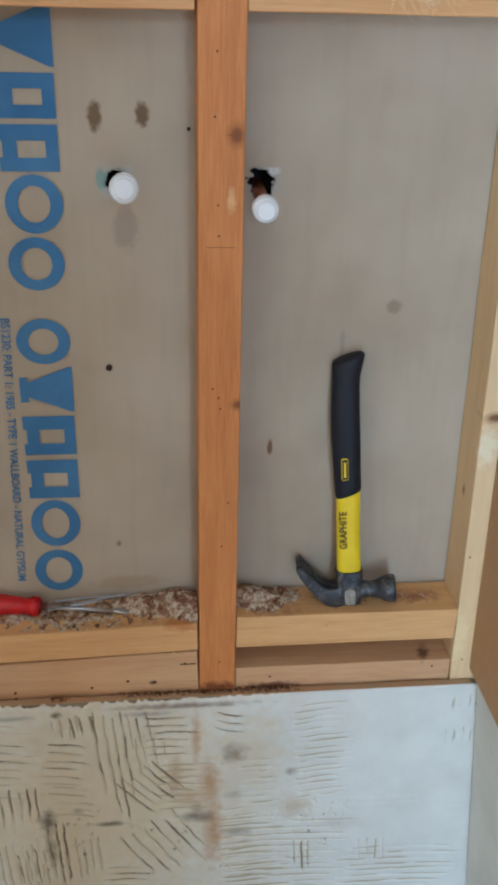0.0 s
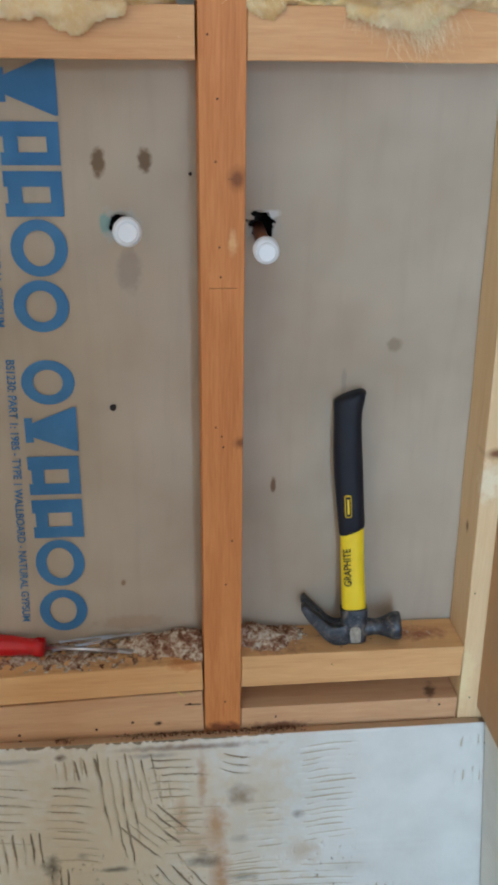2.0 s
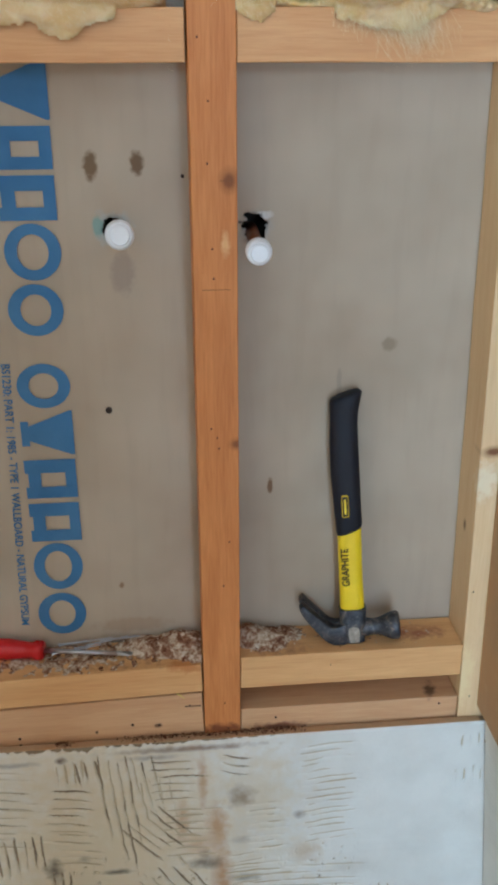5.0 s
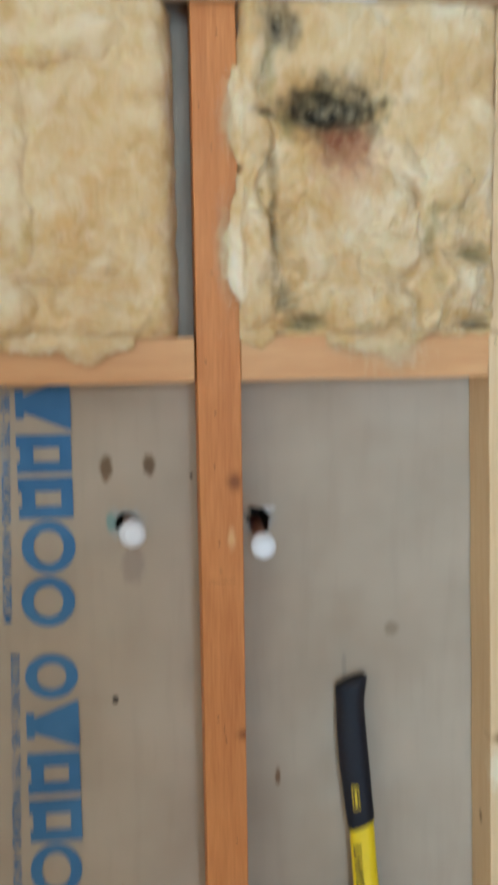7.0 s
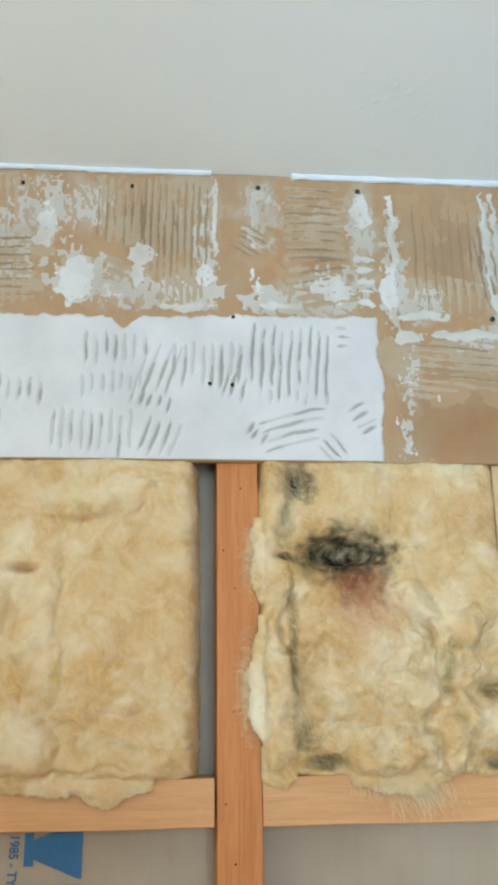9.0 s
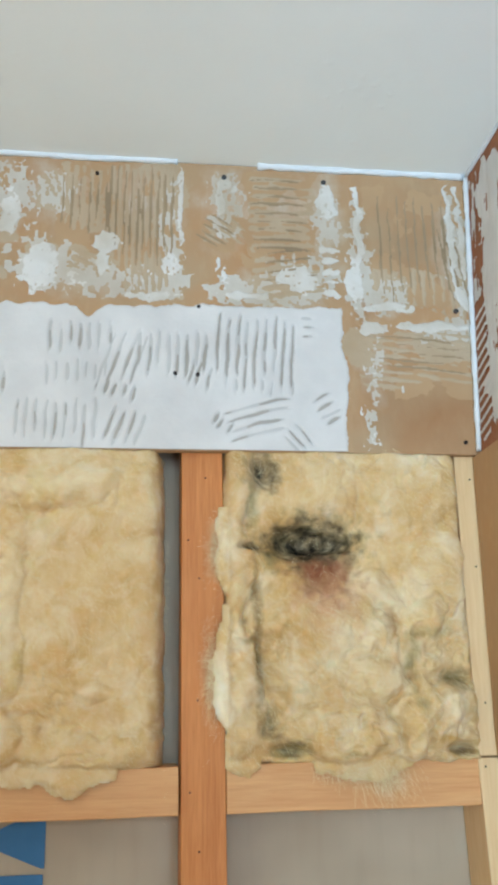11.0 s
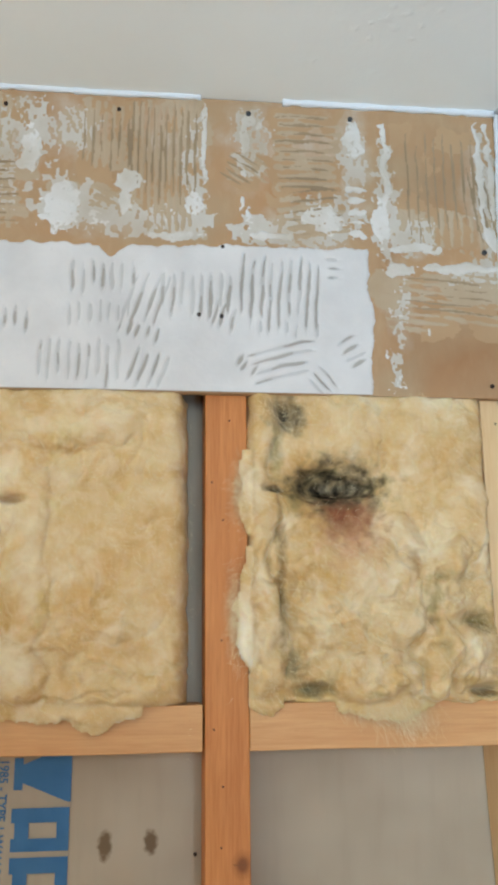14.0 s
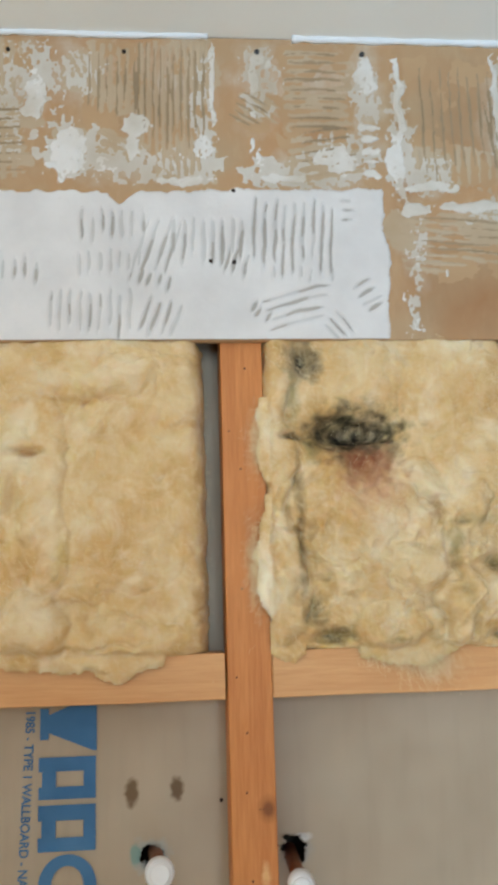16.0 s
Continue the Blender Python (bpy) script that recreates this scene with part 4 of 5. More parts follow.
def bead(name, path, radius, material, label, seed):
    """A run of sealant along a path, thick and thin."""
    bm = bmesh.new()
    rnd = random.Random(seed)
    rings = []
    n = len(path)
    for i, p in enumerate(path):
        p = Vector(p)
        d = (Vector(path[min(i + 1, n - 1)]) - Vector(path[max(i - 1, 0)])).normalized()
        side = d.cross(Vector((0.3, 1, 0.4))).normalized()
        up = d.cross(side)
        r = radius * rnd.uniform(0.72, 1.2)
        rings.append([bm.verts.new(p + r * (math.cos(a) * side + math.sin(a) * up)) for a in np.linspace(0, 2 * math.pi, 9)[:-1]])
    for lo, hi in zip(rings, rings[1:]):
        for k in range(8):
            bm.faces.new((lo[k], lo[(k + 1) % 8], hi[(k + 1) % 8], hi[k]))
    bm.faces.new(rings[0])
    bm.faces.new(rings[-1][::-1])
    bmesh.ops.recalc_face_normals(bm, faces=bm.faces)
    return thing(name, bm, material, label, "sealant", kind="structure", smooth=True)


bead("ceiling_trim", [(x, -0.0145, 2.3985 - 0.001 * math.sin(x * 31)) for x in np.arange(XW, -0.03, 0.008)], 0.0042, M_CAULK, "white sealant bead along the ceiling joint", 1)
bead("ceiling_trim", [(x, -0.0145, 2.3985) for x in np.arange(0.075, 0.366, 0.007)], 0.0048, M_CAULK, "thick white sealant bead along the ceiling joint", 2)
bead("ceiling_trim", [(0.366, -0.016 - s, 2.398) for s in np.arange(0, 1.2, 0.02)], 0.0034, M_CAULK, "white sealant bead along the ceiling joint", 3)
bead("corner_trim", [(0.3655 - (2.397 - z) * 0.0462, -0.0165, z) for z in np.arange(2.003, 2.397, 0.007)], 0.0042, M_CAULK, "white sealant bead in the wall corner", 4)


def filler_marks():
    bm = bmesh.new()
    rnd = random.Random(12)
    for cx, cy in [(0.14, -0.16), (0.17, -0.18), (0.21, -0.15), (0.10, -0.10), (-0.12, -0.13), (0.18, -0.085), (0.19, -0.078), (0.13, -0.22), (0.23, -0.20), (-0.22, -0.2), (0.155, -0.172), (0.185, -0.165), (0.195, -0.19), (0.215, -0.172), (0.16, -0.145), (0.175, -0.20), (0.205, -0.21)]:
        r = rnd.uniform(0.004, 0.009)
        vs = [bm.verts.new((cx + r * rnd.uniform(0.5, 1.4) * math.cos(a), cy + r * rnd.uniform(0.5, 1.4) * math.sin(a), ZC - 0.0006)) for a in np.linspace(0, 6.283, 13)[:-1]]
        top = bm.verts.new((cx, cy, ZC - 0.0011))
        for k in range(12):
            bm.faces.new((vs[k], top, vs[(k + 1) % 12]))
    bmesh.ops.recalc_face_normals(bm, faces=bm.faces)
    thing("ceiling_filler", bm, M_CEIL, "small smears of filler on the ceiling", "filler", kind="structure")


filler_marks()


# ---- timbers ----
def timber(name, x0, x1, z0, z1, material, label, y0=0.0, y1=0.068, along="z", tilt=0.0, lean=0.0, seed=0, group="", bevel=0.0014):
    """A sawn length of timber with slightly worn edges. tilt turns it in the wall's plane, lean moves its top sideways."""
    rnd = random.Random(seed)
    cx, cz = (x0 + x1) / 2, z0
    bm = bmesh.new()
    box(x0 - cx, x1 - cx, 0, y1 - y0, 0, z1 - z0, bm=bm)
    long_axis = 2 if along == "z" else 0
    edges = [e for e in bm.edges if abs((e.verts[0].co - e.verts[1].co)[long_axis]) > 1e-4]
    bmesh.ops.subdivide_edges(bm, edges=edges, cuts=14, use_grid_fill=True)
    for v in bm.verts:
        s = v.co[long_axis] * 9
        k = 1 if v.co.y > 0.02 else 2
        v.co.x += 0.0009 * noise.noise((s, k, seed)) if along == "z" else 0
        v.co.z += 0.0009 * noise.noise((s, k, seed + 5)) if along == "x" else 0
        v.co.y += 0.0006 * noise.noise((s, 3 + (v.co.x > 0), seed))
        v.co.x += lean * v.co.z
    sharp = [e for e in bm.edges if len(e.link_faces) == 2 and e.calc_face_angle(0) > 0.8]
    bmesh.ops.bevel(bm, geom=sharp, offset=bevel, segments=2, profile=0.5, affect="EDGES")
    return thing(name, bm, material, label, "timber", group=group, at=pose(cx, y0, cz, 0, tilt, 0))


def nails(parent, spots, radius=0.0012, y=-0.0005):
    """Small dark nail heads and holes in a timber's face, given in the world."""
    inv = parent.matrix_basis.inverted()
    for i, (x, z) in enumerate(spots):
        bm = bmesh.new()
        rod(bm, (x, y, z), (x, y + 0.004, z), radius, sides=8)
        bm.transform(inv)
        part("nail", bm, M_NAIL, parent)


stud = timber("stud", -0.025, 0.025, 0.700, 2.399, M_STUD, "orange-brown pine wall stud with a knot and nail holes", seed=1, group="studs of the partition")
nails(stud, [(-0.005, 1.552), (-0.017, 1.892), (-0.004, 1.847), (-0.015, 1.612), (-0.006, 1.709), (-0.007, 1.49), (0.004, 1.968), (-0.003, 1.40), (-0.002, 1.367), (-0.008, 1.186), (-0.001, 1.174), (0.012, 1.03), (0.004, 0.965), (0.008, 0.731), (0.001, 1.16), (0.003, 0.775)])
part("saw_cut", box(-0.015, 0.016, -0.0003, 0.001, 0.6540, 0.6547), M_MARK, stud, "faint saw mark across the stud")
part("knot_crack", box(0.006, 0.020, -0.0003, 0.001, 0.7718, 0.7726), M_MARK, stud)
side_low = timber("stud", 0.3385, 0.3785, 0.700, 1.6395, M_PALE, "pale yellow pine stud against the side wall, knotty", lean=-0.0230, seed=2, group="studs of the partition")
side_up = timber("stud", 0.3185, 0.3555, 1.641, 2.399, M_PALE, "pale pine stud above the joint", lean=0.003, seed=3, y0=0.001, group="studs of the partition")
nails(side_up, [(0.336, 1.86), (0.338, 1.97), (0.332, 1.70)], y=0.0002)
nails(side_low, [(0.352, 0.76), (0.34, 0.935), (0.325, 1.63)])
far_stud = timber("stud", -0.66, -0.61, 0.724, 2.399, M_STUD, "orange-brown pine wall stud at the bay's far side", seed=4, group="studs of the partition")
noggin_l = timber("noggin", -0.608, -0.0272, 1.588, 1.6385, M_NOGGIN, "pinkish pine noggin under sagging insulation", along="x", seed=5, y0=0.002, group="noggins between the studs")
noggin_r = timber("noggin", 0.0255, 0.3175, 1.5885, 1.6395, M_NOGGIN, "pinkish pine noggin with fibres hanging over it", along="x", seed=6, y0=0.001, group="noggins between the studs")
ledge_l = timber("ledge_timber", -0.608, -0.0265, 0.7945, 0.8395, M_LEDGE, "rough pine cross timber, frayed at its end, holding debris", along="x", tilt=-1.9, seed=7, y0=0.0, group="ledge timbers")
ledge_l.matrix_basis = pose(-0.317, 0.0, 0.7872, 0, -2.0, 0)
ledge_r = timber("ledge_timber", 0.0258, 0.3350, 0.7985, 0.8490, M_LEDGE, "pale pine cross timber carrying the hammer", along="x", seed=8, y0=0.0, group="ledge timbers")
plate_l = timber("bottom_plate", -0.609, -0.0252, 0.7085, 0.7865, M_PLATE, "dusty pine bottom plate with rot along its foot", along="x", seed=9, y0=0.003, group="bottom plates")
plate_l.matrix_basis = pose(-0.317, 0.003, 0.7045, 0, -2.0, 0)
plate_r = timber("bottom_plate", 0.0258, 0.3365, 0.7100, 0.7590, M_PLATE, "dusty pine bottom plate with dark rot along its foot", along="x", seed=10, y0=0.003, group="bottom plates")
nails(plate_l, [(-0.28, 0.733), (-0.175, 0.736), (-0.125, 0.745), (-0.088, 0.742), (-0.045, 0.772), (-0.28, 0.722)], 0.0019, 0.0022)
nails(plate_r, [(0.075, 0.742), (0.31, 0.748)], 0.0016, 0.0022)
nails(ledge_r, [(0.15, 0.83)], 0.0008)
crack = box(-0.052, -0.030, 0.0022, 0.006, 0.7705, 0.7718)
crack.transform(plate_l.matrix_basis.inverted())
part("crack", crack, M_NAIL, plate_l, "short dark split at the end")
thing("wood_shaving", rod(bmesh.new(), (-0.062, -0.001, 0.797), (-0.052, -0.003, 0.790), 0.0012, 0.0006, 6), M_YELLOWISH, "small pale yellow wood shaving on the plate", "shaving")


# ---- insulation ----
def pillow(u, v, scale, seed):
    """Soft rounded clumps with creases between them, 0 in a crease to 1."""
    return np.clip(np.abs(2 * fbm(u * scale, v * scale, seed, 3) - 1) * 2.6, 0, 1) ** 0.6


def batt(name, material, label, x0, x1, z0, z1, spills, drapes, lumps, dips, creases, rough, seed, rounding=0.008, front=0.004, hairs=3000):
    """A mineral wool batt. spills (z, half height, out) push its left side over the stud, drapes (x, half width, down) hang over the noggin,
    lumps (x, z, rx, rz, out) are soft domes that meet in folds, dips sink in, creases (x, z, x, z, width, depth) run from place to place, rough (x, z, r, out) are crumpled areas."""
    U, V = grid(x0 - 0.04, x1 + 0.01, 0.0018), grid(z0 - 0.07, z1, 0.0018)

    def shape(u, v):
        fuzz = 0.004 * (fbm(u * 160, v * 160, seed + 9, 2) - 0.5) + 0.018 * (fbm(u * 40, v * 40, seed + 10, 4) - 0.5)
        left, low = np.full_like(u, x0), np.full_like(u, z0)
        for cz, hz, out in spills:
            left = left - out * np.exp(-((v - cz) / hz) ** 2)
        for cx, hx, down in drapes:
            low = low - down * np.clip(1 - np.abs(u - cx) / hx, 0, 1) ** 0.8
        d = np.minimum(np.minimum(u - left, x1 - u), v - low) + fuzz
        core = np.minimum(np.minimum(u - x0, x1 - u), np.minimum(v - z0, 0.1)) + 0.5 * fuzz
        wu = u + 0.046 * (fbm(u * 20, v * 20, seed, 4) - 0.5)
        wv = v + 0.046 * (fbm(u * 20, v * 20, seed + 3, 4) - 0.5)
        dome = np.zeros_like(u)
        for cu, cv, ru, rv, bulge in lumps:
            dome = np.maximum(dome, bulge * np.clip(1 - ((wu - cu) / ru) ** 2 - ((wv - cv) / rv) ** 2, 0, 1) ** 0.6)
        crumple = np.full_like(u, 0.38)
        for cu, cv, r, k in rough:
            crumple = crumple + k * np.exp(-((u - cu) ** 2 + (v - cv) ** 2) / r**2)
        for cu, cv, ru, rv, depth in dips:
            crumple = crumple * (1 - np.exp(-((u - cu) / (1.4 * ru)) ** 2 - ((v - cv) / (1.4 * rv)) ** 2))
        out = dome + 0.012 * (fbm(wu * 8, wv * 7, seed + 1, 2) - 0.5)
        out = out + 0.010 * crumple * pillow(wu, wv, 15, seed + 21) + 0.0040 * crumple * pillow(wu, wv, 40, seed + 31) + 0.0022 * (fbm(u * 90, v * 90, seed + 41, 3) - 0.5)
        for cu, cv, ru, rv, depth in dips:
            out = out - depth * np.exp(-(((wu * 0.2 + u * 0.8 - cu) / ru) ** 2 + ((wv * 0.2 + v * 0.8 - cv) / rv) ** 2) ** 1.3)
        for au, av, bu, bv, width, depth in creases:
            lu, lv = bu - au, bv - av
            s = np.clip(((wu - au) * lu + (wv - av) * lv) / (lu * lu + lv * lv), 0, 1)
            q = np.hypot(wu - au - s * lu, wv - av - s * lv)
            out = out - depth * np.exp(-q / width) * np.clip(4 * fbm(u * 25, v * 25, seed + 61, 2) - 1.2, 0.15, 1)
        h = front + out - 0.055 * np.exp(-np.clip(core, 0, 1) / rounding)
        over = 0.0015 + 0.008 * (1 - np.exp(-np.clip(d, 0, 1) / 0.007)) + 0.4 * np.clip(out - 0.008, -0.004, 0.010) + 0.003 * fbm(u * 90, v * 70, seed + 50, 3)
        over = over - 0.05 * np.clip(core / 0.03, 0, 1) ** 2
        loose = (d > 0) & ((u < x0 + 0.05) & (left < x0 - 0.002) | (v < z0 + 0.05) & (low < z0 - 0.002))
        h = np.where(core > 0, np.where(loose & (core < 0.04), np.maximum(h, over), h), np.maximum(over, 0.0015))
        spilled = loose & (core <= 0)
        return h, (core > 0) | ((d > 0) & spilled)

    def place(u, v):
        h, inside = shape(u, v)
        return (u, -h, v), inside

    ob = tagged(new(name, sheet_mesh(name, U, V, place, material)), label, "insulation", group="insulation batts")
    # fuzz of single hairs lying on the front
    rng = np.random.RandomState(seed)
    n = hairs
    p, q = rng.uniform(max(x0, -0.42), x1 + 0.01, n), rng.uniform(z0 - 0.03, z1, n)
    clear = ((p - 0.134) / 0.075) ** 2 + ((q - 1.872) / 0.055) ** 2 < 1
    q = np.where(clear, q - 0.15, q)
    ang, turn, ln = rng.uniform(0, 6.283, n), rng.uniform(-2.5, 2.5, n), rng.uniform(0.004, 0.018, n)
    rows, okay = [], np.ones(n, bool)
    for k in range(5):
        h, inn = shape(p[:, None], q[:, None])
        okay &= inn[:, 0]
        rows.append(np.stack([p, -h[:, 0] - 0.0004 - 0.0022 * math.sin(k * 0.8), q], -1))
        p, q, ang = p + np.cos(ang) * ln / 4, q + np.sin(ang) * ln / 4, ang + turn / 4
    pts = np.stack(rows, 1)[okay]
    w = np.array([0.00009, 0, 0.00009])
    verts = np.stack([pts - w, pts + w], 2).reshape(-1, 3)
    base = (np.arange(len(pts)) * 10)[:, None] + 2 * np.arange(4)[None]
    faces = np.stack([base, base + 2, base + 3, base + 1], -1).reshape(-1, 4)
    me = bpy.data.meshes.new("wool_hairs")
    me.from_pydata(verts.tolist(), [], faces.tolist())
    me.materials.append(M_HAIR)
    child_mesh("wool_hairs", me, ob, "fine pale wool hairs", "stuff")
    return ob


M_FLUFF = plain("white_wool_fluff", lin(253, 236, 192), 0.9, vary=0.04)
M_HAIR = plain("pale_wool_hair", lin(242, 222, 178), 0.8, vary=0.1)
batt_l = batt("insulation_batt", M_BATT_L, "yellow mineral wool batt sagging over the noggin", -0.608, -0.0435, 1.634, 1.999,
              [], [(-0.142, 0.050, 0.026), (-0.205, 0.07, 0.010), (-0.30, 0.09, 0.008)],
              [(-0.19, 1.968, 0.13, 0.034, 0.010), (-0.225, 1.80, 0.022, 0.13, 0.011), (-0.125, 1.82, 0.085, 0.105, 0.010), (-0.242, 1.672, 0.042, 0.034, 0.020), (-0.13, 1.650, 0.085, 0.036, 0.014),
               (-0.08, 1.665, 0.04, 0.022, 0.014), (-0.29, 1.86, 0.05, 0.06, 0.010), (-0.38, 1.80, 0.08, 0.15, 0.010), (-0.40, 1.67, 0.10, 0.035, 0.016), (-0.09, 1.94, 0.05, 0.04, 0.008)],
              [(-0.248, 1.868, 0.018, 0.005, 0.012), (-0.262, 1.82, 0.006, 0.02, 0.008)],
              [(-0.26, 1.926, -0.12, 1.932, 0.004, 0.009), (-0.205, 1.688, -0.055, 1.684, 0.004, 0.008), (-0.24, 1.64, -0.10, 1.672, 0.003, 0.006), (-0.10, 1.655, -0.06, 1.67, 0.003, 0.006), (-0.247, 1.86, -0.235, 1.71, 0.003, 0.005)],
              [(-0.12, 1.67, 0.07, 0.5), (-0.12, 1.975, 0.04, 0.4)], seed=3, rounding=0.0055, hairs=5000)
batt_r = batt("insulation_batt", M_BATT_R, "torn yellow mineral wool with a black mouldy hole", 0.0225, 0.3240, 1.634, 1.999,
              [(1.905, 0.022, 0.009), (1.862, 0.024, 0.011), (1.790, 0.022, 0.007), (1.745, 0.034, 0.013), (1.702, 0.018, 0.012)], [(0.040, 0.030, 0.008), (0.150, 0.030, 0.012), (0.195, 0.045, 0.018)],
              [(0.045, 1.950, 0.030, 0.050, 0.010), (0.040, 1.870, 0.030, 0.034, 0.013), (0.040, 1.780, 0.028, 0.065, 0.013), (0.042, 1.690, 0.034, 0.052, 0.017), (0.145, 1.960, 0.052, 0.050, 0.010), (0.250, 1.945, 0.068, 0.062, 0.011),
               (0.278, 1.860, 0.050, 0.060, 0.010), (0.268, 1.808, 0.034, 0.028, 0.013), (0.208, 1.826, 0.036, 0.020, 0.010), (0.252, 1.755, 0.024, 0.028, 0.010), (0.152, 1.745, 0.078, 0.078, 0.024), (0.100, 1.800, 0.034, 0.060, 0.014)]
              + [(0.108, 1.668, 0.026, 0.024, 0.015), (0.143, 1.658, 0.030, 0.022, 0.018), (0.190, 1.664, 0.030, 0.030, 0.016), (0.240, 1.682, 0.026, 0.048, 0.019), (0.286, 1.688, 0.032, 0.036, 0.017), (0.218, 1.712, 0.024, 0.020, 0.014)],
              [(0.130, 1.890, 0.048, 0.019, 0.046), (0.056, 1.883, 0.014, 0.004, 0.016), (0.072, 1.976, 0.014, 0.018, 0.014), (0.095, 1.650, 0.020, 0.007, 0.018), (0.300, 1.650, 0.018, 0.007, 0.02), (0.297, 1.728, 0.020, 0.010, 0.009)],
              [(0.064, 1.96, 0.058, 1.80, 0.004, 0.014), (0.058, 1.80, 0.076, 1.672, 0.004, 0.016), (0.188, 1.99, 0.184, 1.905, 0.003, 0.007), (0.182, 1.822, 0.226, 1.79, 0.003, 0.012), (0.230, 1.80, 0.236, 1.715, 0.003, 0.013), (0.236, 1.77, 0.31, 1.765, 0.003, 0.008)]
              + [(0.236, 1.80, 0.248, 1.85, 0.003, 0.008), (0.085, 1.676, 0.125, 1.69, 0.003, 0.010), (0.165, 1.662, 0.180, 1.690, 0.003, 0.012), (0.255, 1.71, 0.262, 1.655, 0.003, 0.010), (0.205, 1.70, 0.225, 1.65, 0.003, 0.009)],
              [(0.25, 1.76, 0.06, 1.4), (0.17, 1.67, 0.07, 1.2), (0.26, 1.67, 0.06, 1.2), (0.05, 1.76, 0.06, 1.1)], seed=40, rounding=0.0035, hairs=6000)


def fibres(name, centre, spread, count, material, label, seed, length=0.03, aim=(0, -1), stray=1.0):
    """Loose hairs of wool, far too many to count, lying roughly along aim (x, z)."""
    rnd = random.Random(seed)
    verts, faces = [], []
    for _ in range(count):
        p = Vector((rnd.gauss(centre[0], spread[0]), rnd.uniform(-0.012, -0.003), rnd.gauss(centre[1], spread[1])))
        d = Vector((aim[0] + stray * rnd.uniform(-1, 1), rnd.uniform(-0.12, 0.05), aim[1] + stray * rnd.uniform(-1, 1))).normalized()
        bend = Vector((rnd.uniform(-1, 1), 0, rnd.uniform(-1, 0.2))) * 0.4
        ln, w = length * rnd.uniform(0.3, 1.0), 0.00006
        side = d.cross(Vector((0, 1, 0))).normalized() * w
        base = len(verts)
        for k in range(5):
            q = p + d * ln * k / 4 + bend * ln * (k / 4) ** 2
            verts += [q - side, q + side, q + Vector((0, -w, 0))]
        for k in range(4):
            a = base + 3 * k
            faces += [(a, a + 3, a + 4, a + 1), (a + 1, a + 4, a + 5, a + 2), (a + 2, a + 5, a + 3, a)]
    me = bpy.data.meshes.new(name)
    me.from_pydata([tuple(v) for v in verts], [], faces)
    me.materials.append(material)
    return tagged(new(name, me), label, "insulation", kind="stuff")


fibres("loose_fibres", (0.198, 1.632), (0.017, 0.008), 520, M_FLUFF, "thin veil of pale wool fibres hanging over the noggin", 3, 0.030, (0.45, -1), 0.45)
fibres("loose_fibres", (0.152, 1.634), (0.014, 0.005), 200, M_FLUFF, "pale wool fibres on the noggin's edge", 5, 0.014, (0.1, -1), 0.6)
fibres("loose_fibres", (0.010, 1.735), (0.0045, 0.024), 1100, M_FLUFF, "white wool fluff spilling over the stud", 6, 0.010, (-0.3, -0.6), 1.0)
fibres("loose_fibres", (0.016, 1.880), (0.005, 0.018), 700, M_FLUFF, "white wool fluff beside the mouldy hole", 7, 0.010, (-0.3, -0.4), 1.0)
fibres("loose_fibres", (0.138, 1.842), (0.028, 0.016), 60, M_FLUFF, "loose wool fibres round the mouldy hole", 4, 0.010)
fibres("loose_fibres", (0.128, 1.890), (0.020, 0.008), 16, M_FLUFF, "few white fibres across the mouldy hole", 8, 0.012)
fibres("loose_fibres", (-0.0445, 1.82), (0.0012, 0.10), 120, M_FLUFF, "ragged fibres along the batt's cut side", 9, 0.007, (0.5, -0.3), 0.9)


# ---- print on the plasterboard ----
def flat_ring(bm, cx, cz, rx, rz, band, y):
    n = 40
    rings = [[bm.verts.new((cx + (rx - k * band) * math.cos(a), y, cz + (rz - k * band * 0.85) * math.sin(a))) for a in np.linspace(0, 2 * math.pi, n + 1)[:-1]] for k in (0, 1)]
    for k in range(n):
        bm.faces.new((rings[0][k], rings[0][(k + 1) % n], rings[1][(k + 1) % n], rings[1][k]))
    return bm


def flat_rect(bm, x0, x1, z0, z1, y):
    bm.faces.new([bm.verts.new(p) for p in ((x0, y, z0), (x1, y, z0), (x1, y, z1), (x0, y, z1))])
    return bm


